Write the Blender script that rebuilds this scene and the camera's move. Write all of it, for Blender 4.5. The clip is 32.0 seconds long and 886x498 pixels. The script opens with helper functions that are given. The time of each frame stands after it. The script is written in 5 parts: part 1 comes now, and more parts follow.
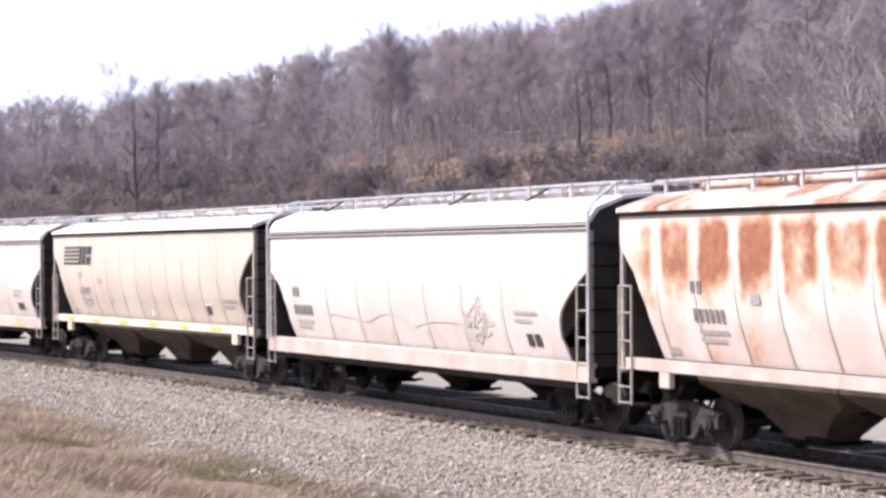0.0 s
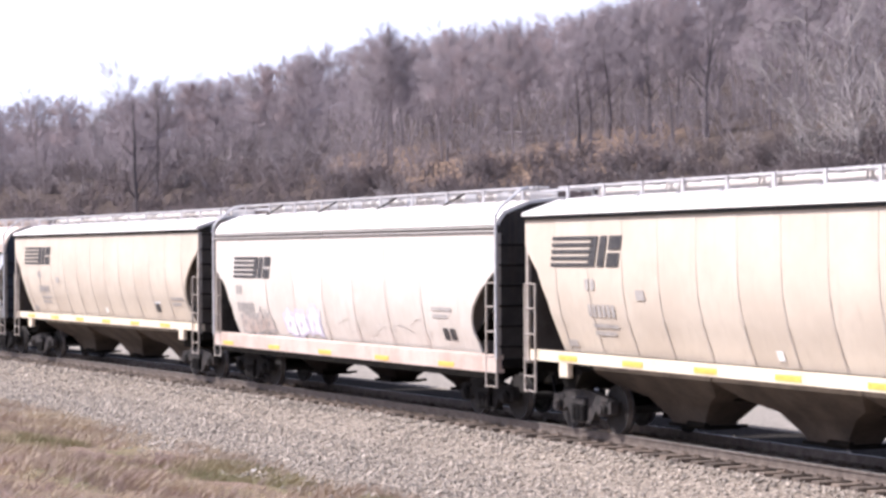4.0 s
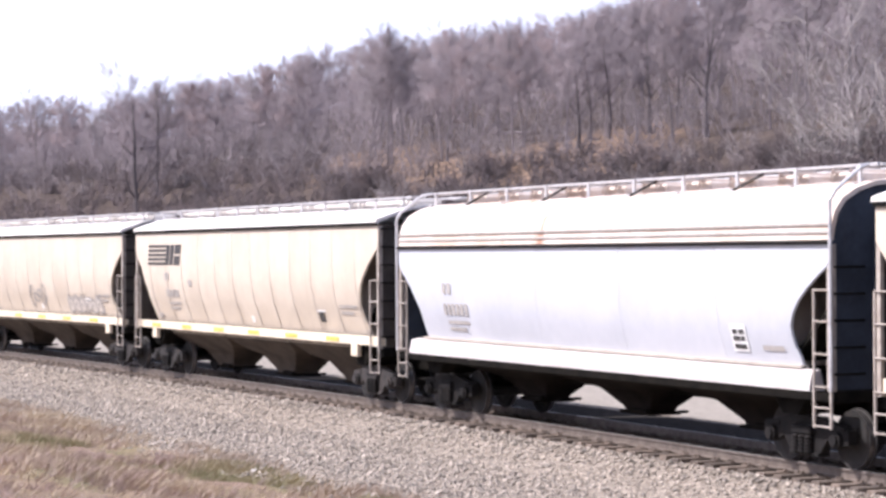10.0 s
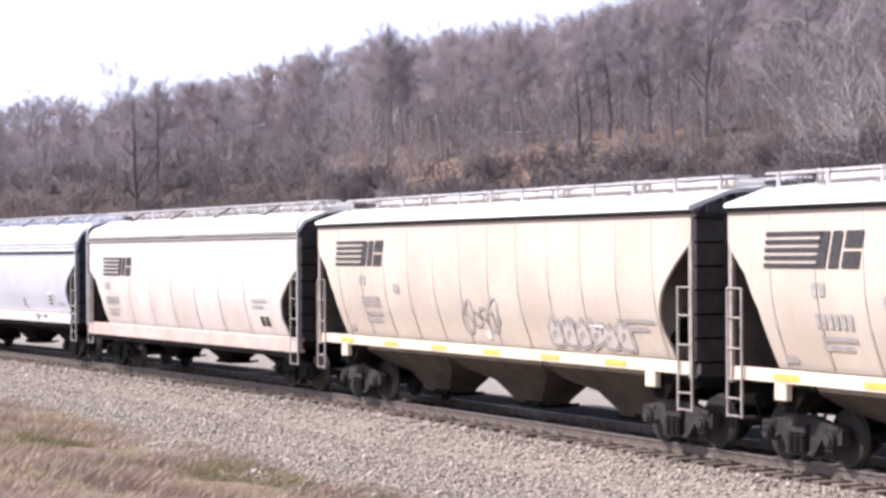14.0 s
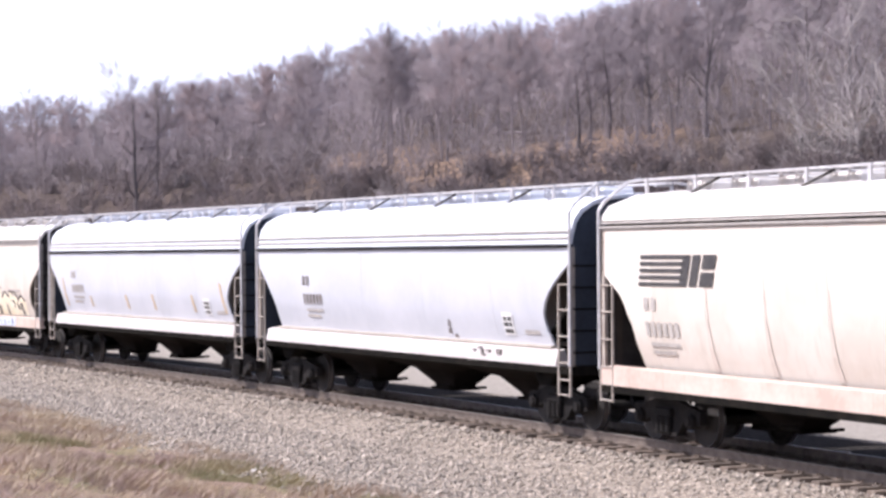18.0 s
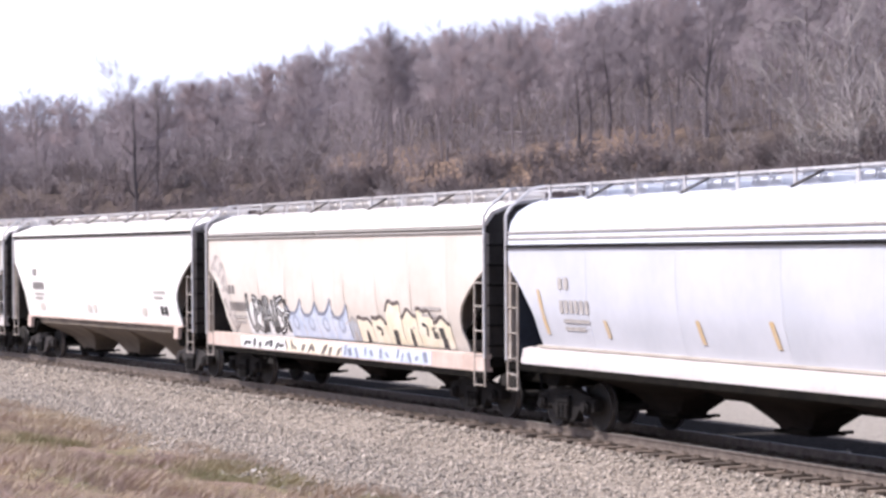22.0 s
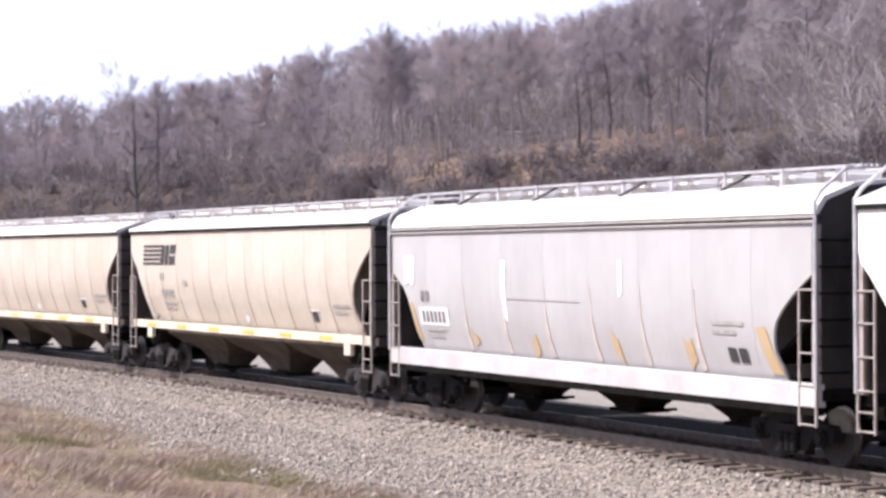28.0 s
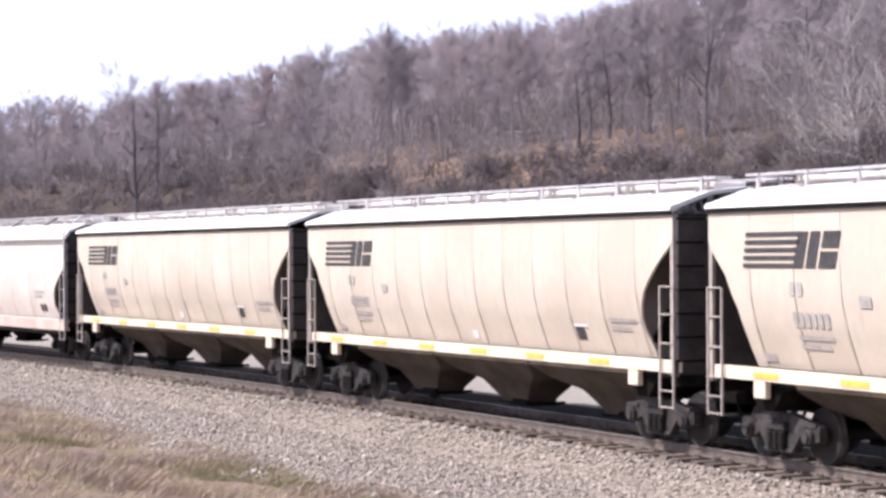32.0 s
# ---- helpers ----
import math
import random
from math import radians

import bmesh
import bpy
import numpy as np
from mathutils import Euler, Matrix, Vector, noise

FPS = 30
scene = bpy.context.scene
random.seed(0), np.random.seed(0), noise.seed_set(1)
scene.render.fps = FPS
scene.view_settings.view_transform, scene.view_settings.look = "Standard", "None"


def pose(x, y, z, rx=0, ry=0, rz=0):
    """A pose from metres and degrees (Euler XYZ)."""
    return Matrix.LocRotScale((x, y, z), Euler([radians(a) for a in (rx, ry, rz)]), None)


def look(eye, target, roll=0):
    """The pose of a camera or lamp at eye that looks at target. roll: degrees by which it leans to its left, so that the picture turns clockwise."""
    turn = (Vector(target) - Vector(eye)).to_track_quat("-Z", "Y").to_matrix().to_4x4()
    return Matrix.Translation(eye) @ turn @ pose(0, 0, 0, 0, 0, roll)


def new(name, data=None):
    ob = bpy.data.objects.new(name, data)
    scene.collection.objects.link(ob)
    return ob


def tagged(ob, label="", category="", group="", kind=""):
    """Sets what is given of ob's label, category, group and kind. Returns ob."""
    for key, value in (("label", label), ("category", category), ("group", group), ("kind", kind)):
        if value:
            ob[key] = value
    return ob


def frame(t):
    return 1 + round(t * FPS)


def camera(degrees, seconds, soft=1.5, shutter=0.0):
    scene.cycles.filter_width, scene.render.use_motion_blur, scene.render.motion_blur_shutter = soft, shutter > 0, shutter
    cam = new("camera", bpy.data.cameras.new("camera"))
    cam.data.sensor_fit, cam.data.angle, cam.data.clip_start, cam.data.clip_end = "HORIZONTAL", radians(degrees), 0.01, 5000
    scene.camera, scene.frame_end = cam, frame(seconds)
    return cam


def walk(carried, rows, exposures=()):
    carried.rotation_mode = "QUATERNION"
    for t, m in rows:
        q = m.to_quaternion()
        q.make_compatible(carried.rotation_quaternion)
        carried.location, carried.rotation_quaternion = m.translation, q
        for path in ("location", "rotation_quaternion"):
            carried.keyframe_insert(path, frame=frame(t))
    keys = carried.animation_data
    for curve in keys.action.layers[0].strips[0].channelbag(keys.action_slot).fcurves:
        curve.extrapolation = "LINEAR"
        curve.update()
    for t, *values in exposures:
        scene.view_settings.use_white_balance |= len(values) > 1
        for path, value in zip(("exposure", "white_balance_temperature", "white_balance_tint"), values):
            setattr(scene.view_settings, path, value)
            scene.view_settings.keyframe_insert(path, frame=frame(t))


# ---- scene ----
# ---------------------------------------------------------------- plan
# A fixed camera beside a curved railway; x to the right, y away from it, z up, rail top at z = 0.
EYE_Z = 3.273
TRACK_Y, HEADING, BEND = 48.167, 0.45065, -0.00210597   # track on the camera's axis, its heading, curvature
RADIUS = -1.0 / BEND
CENTRE = (-RADIUS * math.cos(HEADING), TRACK_Y - RADIUS * math.sin(HEADING))


def on_track(s, w=0.0):
    """Plan position s metres along the track, w metres to the camera's side of its centre line."""
    a = HEADING + BEND * s
    x = (math.cos(HEADING) - math.cos(a)) / BEND
    y = TRACK_Y - (math.sin(a) - math.sin(HEADING)) / BEND
    return x - w * math.cos(a), y - w * math.sin(a)


def travelled(t):
    """How far the train has gone at t seconds."""
    u = t - 16.0
    return 7.71092 * u - 0.00120525 * u ** 2 + 4.693e-5 * u ** 3 - 2.855e-6 * u ** 4


def smooth(a, b, v):
    v = min(1.0, max(0.0, (v - a) / (b - a)))
    return v * v * (3 - 2 * v)


def beside(x, y):
    """Distance from the track's centre line, positive on the camera's side."""
    return RADIUS - math.hypot(x - CENTRE[0], y - CENTRE[1])


def height(x, y, rough=True):
    """Height of the ground."""
    w = beside(x, y)
    if w >= 0:
        z = -0.25 - 0.27 * smooth(1.5, 3.2, w) + 0.10 * smooth(4.0, 6.8, w)
        z += 0.75 * smooth(7.2, 14.5, w) + 1.15 * smooth(14.5, 20.0, w)
        if rough and w > 7.0:
            z += min(1, (w - 7) / 3) * (0.18 * noise.noise((x * 0.35, y * 0.35, 3.0)) + 0.10 * noise.noise((x * 1.1, y * 0.8, 9.0)))
        return z
    b = -w
    z = -0.22 - 0.13 * smooth(1.5, 3.0, b)
    z += 8.9 * smooth(9.0, 58.0, b)
    side = 0.100 + 0.125 * smooth(-75.0, 75.0, x)
    z += side * max(0.0, b - 46.0) * (1 - 0.45 * smooth(130.0, 420.0, b)) * (1 - 0.75 * smooth(420.0, 1300.0, b))
    if rough and b > 9:
        k = min(1, (b - 9) / 20)
        z += k * (0.9 * noise.noise((x * 0.045, y * 0.045, 7.0)) + 0.25 * noise.noise((x * 0.21, y * 0.21, 1.0)))
    return z


# ---------------------------------------------------------------- camera
cam = camera(23.262, 32.0, soft=3.0)
eye = pose(0, 0, EYE_Z, 90 + 0.2057, 0, 0) @ pose(0, 0, 0, 0, 0, -0.234)
walk(cam, [(0.0, eye), (32.0, eye)], exposures=[(t, e, 6150, 16) for t, e in ((0.0, 1.0), (6.0, 1.02), (9.0, 1.08), (12.0, 1.0), (19.5, 1.0), (22.5, 0.87), (25.5, 0.84), (28.0, 0.95), (30.0, 1.0), (32.0, 0.98))])

# ---------------------------------------------------------------- light
SUN_FROM = Vector((-0.97, -0.12, 0.0)).normalized()
SUN_UP = radians(50)
world = bpy.data.worlds.new("sky")
scene.world = world
world.use_nodes = True
wn = world.node_tree.nodes
sky = wn.new("ShaderNodeTexSky")
sky.sky_type, sky.sun_disc = "NISHITA", False
sky.sun_elevation = SUN_UP
sky.sun_rotation = math.atan2(SUN_FROM.x, SUN_FROM.y)
sky.dust_density, sky.air_density, sky.ozone_density = 2.0, 1.0, 1.0
wn["Background"].inputs["Strength"].default_value = 0.12
# bright spring haze, thick towards the horizon and thin overhead
link = world.node_tree.links.new
where, split, thin, haze = wn.new("ShaderNodeTexCoord"), wn.new("ShaderNodeSeparateXYZ"), wn.new("ShaderNodeMapRange"), wn.new("ShaderNodeMix")
link(where.outputs["Generated"], split.inputs[0])
link(split.outputs["Z"], thin.inputs[0])
thin.interpolation_type = "SMOOTHSTEP"
thin.inputs[1].default_value, thin.inputs[2].default_value = 0.02, 0.75
thin.inputs[3].default_value, thin.inputs[4].default_value = 0.95, 0.12
haze.data_type = "RGBA"
link(thin.outputs[0], haze.inputs[0])
link(sky.outputs["Color"], haze.inputs[6])
haze.inputs[7].default_value = (5.2, 5.5, 6.8, 1)
link(haze.outputs[2], wn["Background"].inputs["Color"])
sun = new("sun", bpy.data.lights.new("sun", "SUN"))
sun.data.energy, sun.data.angle, sun.data.color = 3.75, radians(0.55), (1.0, 0.96, 0.91)
sun.matrix_world = look((0, 0, 60), Vector((0, 0, 60)) - (SUN_FROM * math.cos(SUN_UP) + Vector((0, 0, math.sin(SUN_UP)))))


# ---------------------------------------------------------------- materials
def material(name, base, second=None, rough=0.7, metal=0.0, scale=4.0, stretch=(1, 1, 1), bump=0.0, bump_scale=30.0,
             amount=(0.35, 0.65), island=False, streak=None, vary=0.0, patch=None, band=None, spec=0.5, rust=None):
    """Procedural surface: two-scale noise between base and second, optional run-down streaks and rust patches."""
    m = bpy.data.materials.new(name)
    m.use_nodes = True
    nt = m.node_tree
    n, lk = nt.nodes, nt.links.new
    bsdf = n["Principled BSDF"]
    bsdf.inputs["Roughness"].default_value, bsdf.inputs["Metallic"].default_value = rough, metal
    bsdf.inputs["Specular IOR Level"].default_value = spec
    tc, info = n.new("ShaderNodeTexCoord"), n.new("ShaderNodeObjectInfo")
    shift = n.new("ShaderNodeVectorMath")
    shift.operation = "MULTIPLY_ADD"
    shift.inputs[1].default_value = (37, 19, 53)
    lk(info.outputs["Random"], shift.inputs[0])
    lk(tc.outputs["Object"], shift.inputs[2])
    mp = n.new("ShaderNodeMapping")
    mp.inputs["Scale"].default_value = stretch
    lk(shift.outputs[0], mp.inputs["Vector"])

    def noise_tex(s, detail, vec):
        t = n.new("ShaderNodeTexNoise")
        t.inputs["Scale"].default_value, t.inputs["Detail"].default_value = s, detail
        lk(vec, t.inputs["Vector"])
        return t.outputs["Fac"]

    def ramp(fac, lo, hi):
        r = n.new("ShaderNodeMapRange")
        r.inputs[1].default_value, r.inputs[2].default_value = lo, hi
        lk(fac, r.inputs[0])
        return r.outputs[0]

    def mix(fac, a, b, blend="MIX"):
        x = n.new("ShaderNodeMix")
        x.data_type, x.blend_type = "RGBA", blend
        for sock, v in ((x.inputs[0], fac), (x.inputs[6], a), (x.inputs[7], b)):
            if isinstance(v, (float, int)):
                sock.default_value = v
            elif isinstance(v, tuple):
                sock.default_value = (*v, 1)
            else:
                lk(v, sock)
        return x.outputs[2]

    second = second or tuple(c * 0.7 for c in base)
    big = noise_tex(scale, 6, mp.outputs[0])
    fine = noise_tex(scale * 7, 4, mp.outputs[0])
    both = n.new("ShaderNodeMath")
    both.operation = "MULTIPLY_ADD"
    lk(fine, both.inputs[0])
    both.inputs[1].default_value = 0.35
    lk(big, both.inputs[2])
    col = mix(ramp(both.outputs[0], amount[0] + 0.17, amount[1] + 0.17), base, second)
    if streak:
        sm = n.new("ShaderNodeMapping")
        sm.inputs["Scale"].default_value = (5.0, 5.0, 0.22)
        lk(shift.outputs[0], sm.inputs["Vector"])
        col = mix(ramp(noise_tex(1.6, 5, sm.outputs[0]), 0.56, 1.05), col, streak)
    if patch:
        colour, lo, hi, pscale = patch
        pm = n.new("ShaderNodeMapping")
        pm.inputs["Scale"].default_value = (1.0, 1.0, 0.55)
        lk(shift.outputs[0], pm.inputs["Vector"])
        f = ramp(noise_tex(pscale, 5, pm.outputs[0]), lo, hi)
        if band:
            xyz, both2 = n.new("ShaderNodeSeparateXYZ"), n.new("ShaderNodeMath")
            lk(tc.outputs["Object"], xyz.inputs[0])
            both2.operation = "MULTIPLY"
            lk(f, both2.inputs[0])
            lk(ramp(xyz.outputs["Z"], *band), both2.inputs[1])
            f = both2.outputs[0]
            col = mix(ramp(f, 0.0, 0.5), col, tuple(min(1, c * 1.5 + 0.06) for c in colour))
        col = mix(f, col, mix(ramp(fine, 0.35, 0.65), colour, tuple(c * 0.55 for c in colour)))
    if rust:
        # one broad blotch to a panel, high on the side, with a paler halo, and runs beside the lower joints
        deep, halo, pitch = rust
        xyz = n.new("ShaderNodeSeparateXYZ")
        lk(tc.outputs["Object"], xyz.inputs[0])

        def calc(op, a, b):
            x = n.new("ShaderNodeMath")
            x.operation = op
            for sock, v in ((x.inputs[0], a), (x.inputs[1], b)):
                if isinstance(v, (float, int)):
                    sock.default_value = v
                else:
                    lk(v, sock)
            return x.outputs[0]

        across = calc("PINGPONG", xyz.outputs["X"], pitch / 2)
        middle = ramp(across, pitch * 0.50, pitch * 0.30)
        high = calc("MULTIPLY", ramp(xyz.outputs["Z"], 2.25, 3.1), ramp(xyz.outputs["Z"], 4.05, 3.7))
        blotch = calc("MULTIPLY", calc("MULTIPLY", middle, high), 0.62)
        cloud = calc("ADD", calc("MULTIPLY", noise_tex(0.85, 3, shift.outputs[0]), 1.6), calc("MULTIPLY", noise_tex(7.0, 4, shift.outputs[0]), 0.28))
        level = calc("ADD", blotch, cloud)
        col = mix(ramp(level, 0.98, 1.40), col, halo)
        runs = calc("MULTIPLY", calc("MULTIPLY", ramp(across, pitch * 0.40, pitch * 0.49), ramp(xyz.outputs["Z"], 2.3, 1.8)), ramp(cloud, 0.90, 1.05))
        col = mix(runs, col, halo)
        col = mix(ramp(level, 1.18, 1.52), col, mix(ramp(fine, 0.35, 0.65), deep, tuple(c * 0.7 for c in deep)))
    if vary or island:
        src = info.outputs["Random"]
        if island:
            geo = n.new("ShaderNodeNewGeometry")
            src = geo.outputs["Random Per Island"]
        v = n.new("ShaderNodeMapRange")
        v.inputs[3].default_value, v.inputs[4].default_value = 1 - (vary or 0.3), 1 + (vary or 0.3)
        lk(src, v.inputs[0])
        hsv = n.new("ShaderNodeHueSaturation")
        lk(v.outputs[0], hsv.inputs["Value"])
        lk(col, hsv.inputs["Color"])
        col = hsv.outputs[0]
    lk(col, bsdf.inputs["Base Color"])
    if bump:
        b = n.new("ShaderNodeBump")
        b.inputs["Strength"].default_value, b.inputs["Distance"].default_value = bump, 0.02
        lk(noise_tex(bump_scale, 5, tc.outputs["Object"]), b.inputs["Height"])
        lk(b.outputs[0], bsdf.inputs["Normal"])
    return m


M = {}
M["beige"] = material("beige_paint", (0.575, 0.492, 0.402), (0.50, 0.42, 0.338), 0.55, scale=0.6, streak=(0.40, 0.33, 0.26), bump=0.05, bump_scale=3)
M["grey_white"] = material("grey_white_paint", (0.61, 0.55, 0.49), (0.53, 0.465, 0.405), 0.5, scale=0.6, streak=(0.42, 0.35, 0.29), bump=0.05, bump_scale=3)
M["blue_white"] = material("cool_white_paint", (0.50, 0.50, 0.535), (0.44, 0.445, 0.48), 0.45, scale=0.6, streak=(0.50, 0.50, 0.53), bump=0.04, bump_scale=3)
M["plain_white"] = material("white_paint", (0.80, 0.77, 0.74), (0.72, 0.68, 0.64), 0.5, scale=0.6, streak=(0.58, 0.52, 0.47), bump=0.04, bump_scale=3)
M["worn_grey"] = material("worn_silver_grey_paint", (0.39, 0.368, 0.352), (0.45, 0.43, 0.41), 0.5, scale=0.5, stretch=(1, 1, 0.5), streak=(0.37, 0.35, 0.335), bump=0.05, bump_scale=3)
M["rusty"] = material("rust_eaten_white_paint", (0.68, 0.60, 0.54), (0.60, 0.49, 0.42), 0.65, scale=0.9, streak=(0.58, 0.44, 0.34), rust=((0.335, 0.130, 0.066), (0.60, 0.39, 0.25), 1.2723), bump=0.1, bump_scale=9)
M["roof"] = material("dusty_roof_paint", (0.66, 0.62, 0.58), (0.55, 0.50, 0.46), 0.6, scale=1.0)
M["roof_rust"] = material("rust_streaked_roof", (0.66, 0.58, 0.52), (0.54, 0.42, 0.34), 0.65, scale=1.0, patch=((0.45, 0.20, 0.10), 0.60, 0.74, 1.2))
M["roof_rusty"] = material("rust_eaten_roof", (0.66, 0.56, 0.48), (0.56, 0.42, 0.32), 0.65, scale=1.0, patch=((0.40, 0.19, 0.11), 0.46, 0.60, 0.9))
M["roof_cool"] = material("cool_roof_paint", (0.64, 0.65, 0.69), (0.55, 0.55, 0.58), 0.5, scale=1.0)
M["walkway"] = material("galvanised_walkway", (0.60, 0.58, 0.58), (0.46, 0.44, 0.44), 0.5, 0.35, scale=6)
# car ends: their shade and its skylight tint are put into these paints
M["end_dark"] = material("shaded_end_paint", (0.050, 0.043, 0.039), (0.028, 0.024, 0.022), 0.7, scale=2.0, streak=(0.085, 0.06, 0.045), spec=0.2)
M["end_brown"] = material("shaded_brown_end_paint", (0.080, 0.067, 0.059), (0.050, 0.041, 0.036), 0.7, scale=2.0, streak=(0.06, 0.05, 0.043), spec=0.2)
M["end_blue"] = material("shaded_blue_end_paint", (0.044, 0.052, 0.070), (0.028, 0.033, 0.045), 0.7, scale=2.0, streak=(0.04, 0.04, 0.045), spec=0.2)
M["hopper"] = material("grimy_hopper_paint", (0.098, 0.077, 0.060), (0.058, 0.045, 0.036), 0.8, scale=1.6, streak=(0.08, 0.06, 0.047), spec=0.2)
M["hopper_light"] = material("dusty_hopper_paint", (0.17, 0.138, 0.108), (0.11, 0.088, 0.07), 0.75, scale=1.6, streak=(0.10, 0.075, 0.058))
# hopper_black: shade below the deep sills is painted into the bays
M["hopper_black"] = material("shade_black_hopper", (0.024, 0.019, 0.017), (0.013, 0.011, 0.010), 0.85, scale=1.6, streak=(0.034, 0.025, 0.020), spec=0.05)
M["sill_pink"] = material("chalky_sill_paint", (0.55, 0.43, 0.37), (0.43, 0.32, 0.265), 0.6, scale=1.5, streak=(0.33, 0.22, 0.16))
M["sill_cream"] = material("cream_sill_paint", (0.72, 0.62, 0.47), (0.60, 0.49, 0.37), 0.55, scale=1.5, streak=(0.60, 0.48, 0.38))
M["faint"] = material("faint_grey_spray", (0.55, 0.495, 0.445), (0.49, 0.44, 0.395), 0.65, scale=4)
M["ladder"] = material("ladder_paint", (0.40, 0.345, 0.30), (0.28, 0.235, 0.20), 0.55, scale=5)
M["black"] = material("black_rubber_and_eave_shade", (0.009, 0.009, 0.009), (0.014, 0.013, 0.013), 0.8, scale=5, spec=0.05)
# under: shade beneath the cars and in the end recesses is put into this black
M["under"] = material("shade_black_underframe", (0.007, 0.0065, 0.006), (0.014, 0.012, 0.010), 0.9, scale=4, spec=0.03)
# iron and iron_lit: one rusty metal in a shaded and a sunlit tone
M["iron"] = material("shade_dark_rusty_iron", (0.016, 0.013, 0.012), (0.009, 0.008, 0.008), 0.8, 0.0, scale=7, bump=0.2, vary=0.25, spec=0.2)
M["iron_lit"] = material("sunlit_rusty_iron", (0.040, 0.031, 0.028), (0.013, 0.011, 0.010), 0.75, 0.0, scale=7, bump=0.2, vary=0.25)
M["slate"] = material("slate_spray", (0.15, 0.16, 0.21), (0.24, 0.25, 0.30), 0.55, scale=4)
M["wheel"] = material("dark_wheel_steel", (0.024, 0.019, 0.017), (0.014, 0.012, 0.011), 0.8, 0.1, scale=7)
M["tread"] = material("polished_wheel_tread", (0.35, 0.33, 0.32), (0.25, 0.23, 0.22), 0.35, 0.9, scale=9)
M["mark"] = material("black_stencil", (0.028, 0.025, 0.026), (0.055, 0.050, 0.048), 0.6, scale=8)
M["grey_mark"] = material("worn_black_stencil", (0.12, 0.105, 0.10), (0.22, 0.19, 0.18), 0.65, scale=8)
M["sill_white"] = material("scuffed_sill_paint", (0.53, 0.49, 0.47), (0.44, 0.39, 0.37), 0.6, scale=1.5, streak=(0.36, 0.28, 0.24))
M["amber"] = material("amber_rust_run", (0.50, 0.34, 0.17), (0.46, 0.35, 0.23), 0.65, scale=4)
M["ink_tan"] = material("washed_out_tan_spray", (0.52, 0.46, 0.42), (0.27, 0.23, 0.21), 0.6, scale=4.5, amount=(0.46, 0.58))
M["grime"] = material("run_down_grime", (0.56, 0.48, 0.42), (0.48, 0.405, 0.35), 0.65, scale=4)
M["line_dark"] = material("brown_black_spray", (0.085, 0.065, 0.06), (0.14, 0.11, 0.10), 0.6, scale=5)
M["faded"] = material("faded_stencil", (0.30, 0.27, 0.25), (0.42, 0.38, 0.35), 0.65, scale=8)
M["yellow"] = material("yellow_reflector", (0.80, 0.47, 0.09), (0.70, 0.38, 0.08), 0.45, scale=6)
M["white_mark"] = material("white_stencil", (0.78, 0.76, 0.74), (0.68, 0.66, 0.64), 0.5, scale=6)
M["ink_blue"] = material("pale_blue_spray", (0.44, 0.49, 0.61), (0.55, 0.58, 0.66), 0.5, scale=3)
M["ink_yellow"] = material("yellow_spray", (0.70, 0.60, 0.43), (0.74, 0.67, 0.54), 0.5, scale=3)
M["ink_red"] = material("brown_grey_spray", (0.42, 0.33, 0.28), (0.52, 0.44, 0.39), 0.6, scale=3)
M["ink_violet"] = material("faint_violet_spray", (0.50, 0.46, 0.60), (0.60, 0.56, 0.60), 0.5, scale=3)
M["ink_slate"] = material("mid_blue_spray", (0.29, 0.32, 0.40), (0.38, 0.41, 0.49), 0.5, scale=3)
M["slate_pale"] = material("pale_slate_spray", (0.34, 0.35, 0.38), (0.42, 0.42, 0.44), 0.5, scale=3)
M["seam"] = material("dirty_panel_joint", (0.30, 0.25, 0.21), (0.22, 0.18, 0.15), 0.8, scale=2)
M["rib_line"] = material("tan_rib_line", (0.43, 0.365, 0.31), (0.35, 0.295, 0.25), 0.8, scale=2)
M["ledge"] = material("rusty_beige_ledge", (0.42, 0.37, 0.32), (0.34, 0.29, 0.245), 0.7, scale=2)
M["rail"] = material("rail_steel", (0.19, 0.152, 0.128), (0.12, 0.094, 0.078), 0.6, 0.4, scale=6)
M["railhead"] = material("polished_rail_head", (0.24, 0.22, 0.21), (0.18, 0.165, 0.155), 0.5, 0.6, scale=8)
M["tie"] = material("creosoted_tie", (0.15, 0.112, 0.086), (0.085, 0.064, 0.052), 0.85, scale=6, stretch=(0.3, 3, 1), bump=0.4, vary=0.3)
M["stone"] = material("crushed_ballast_stone", (0.325, 0.275, 0.228), (0.215, 0.18, 0.15), 0.85, scale=9, island=True, vary=0.55)
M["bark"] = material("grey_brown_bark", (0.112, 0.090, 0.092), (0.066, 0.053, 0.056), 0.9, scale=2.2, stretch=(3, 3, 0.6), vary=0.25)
# bark_pale and twig: the veil of distance haze is put into these colours
M["bark_pale"] = material("haze_lightened_bark", (0.178, 0.147, 0.151), (0.128, 0.106, 0.110), 0.9, scale=2.2, stretch=(3, 3, 0.6), vary=0.25)
M["twig"] = material("bare_twigs", (0.215, 0.175, 0.184), (0.15, 0.123, 0.132), 0.9, scale=0.5, vary=0.22)
M["twig_red"] = material("budding_red_twigs", (0.24, 0.178, 0.178), (0.178, 0.133, 0.138), 0.9, scale=0.5, vary=0.2)
M["twig_pale"] = material("pale_twigs", (0.235, 0.20, 0.20), (0.16, 0.135, 0.14), 0.9, scale=0.5, vary=0.2)
M["twig_silver"] = material("silvery_twigs", (0.235, 0.202, 0.20), (0.155, 0.133, 0.135), 0.9, scale=0.5, vary=0.2)
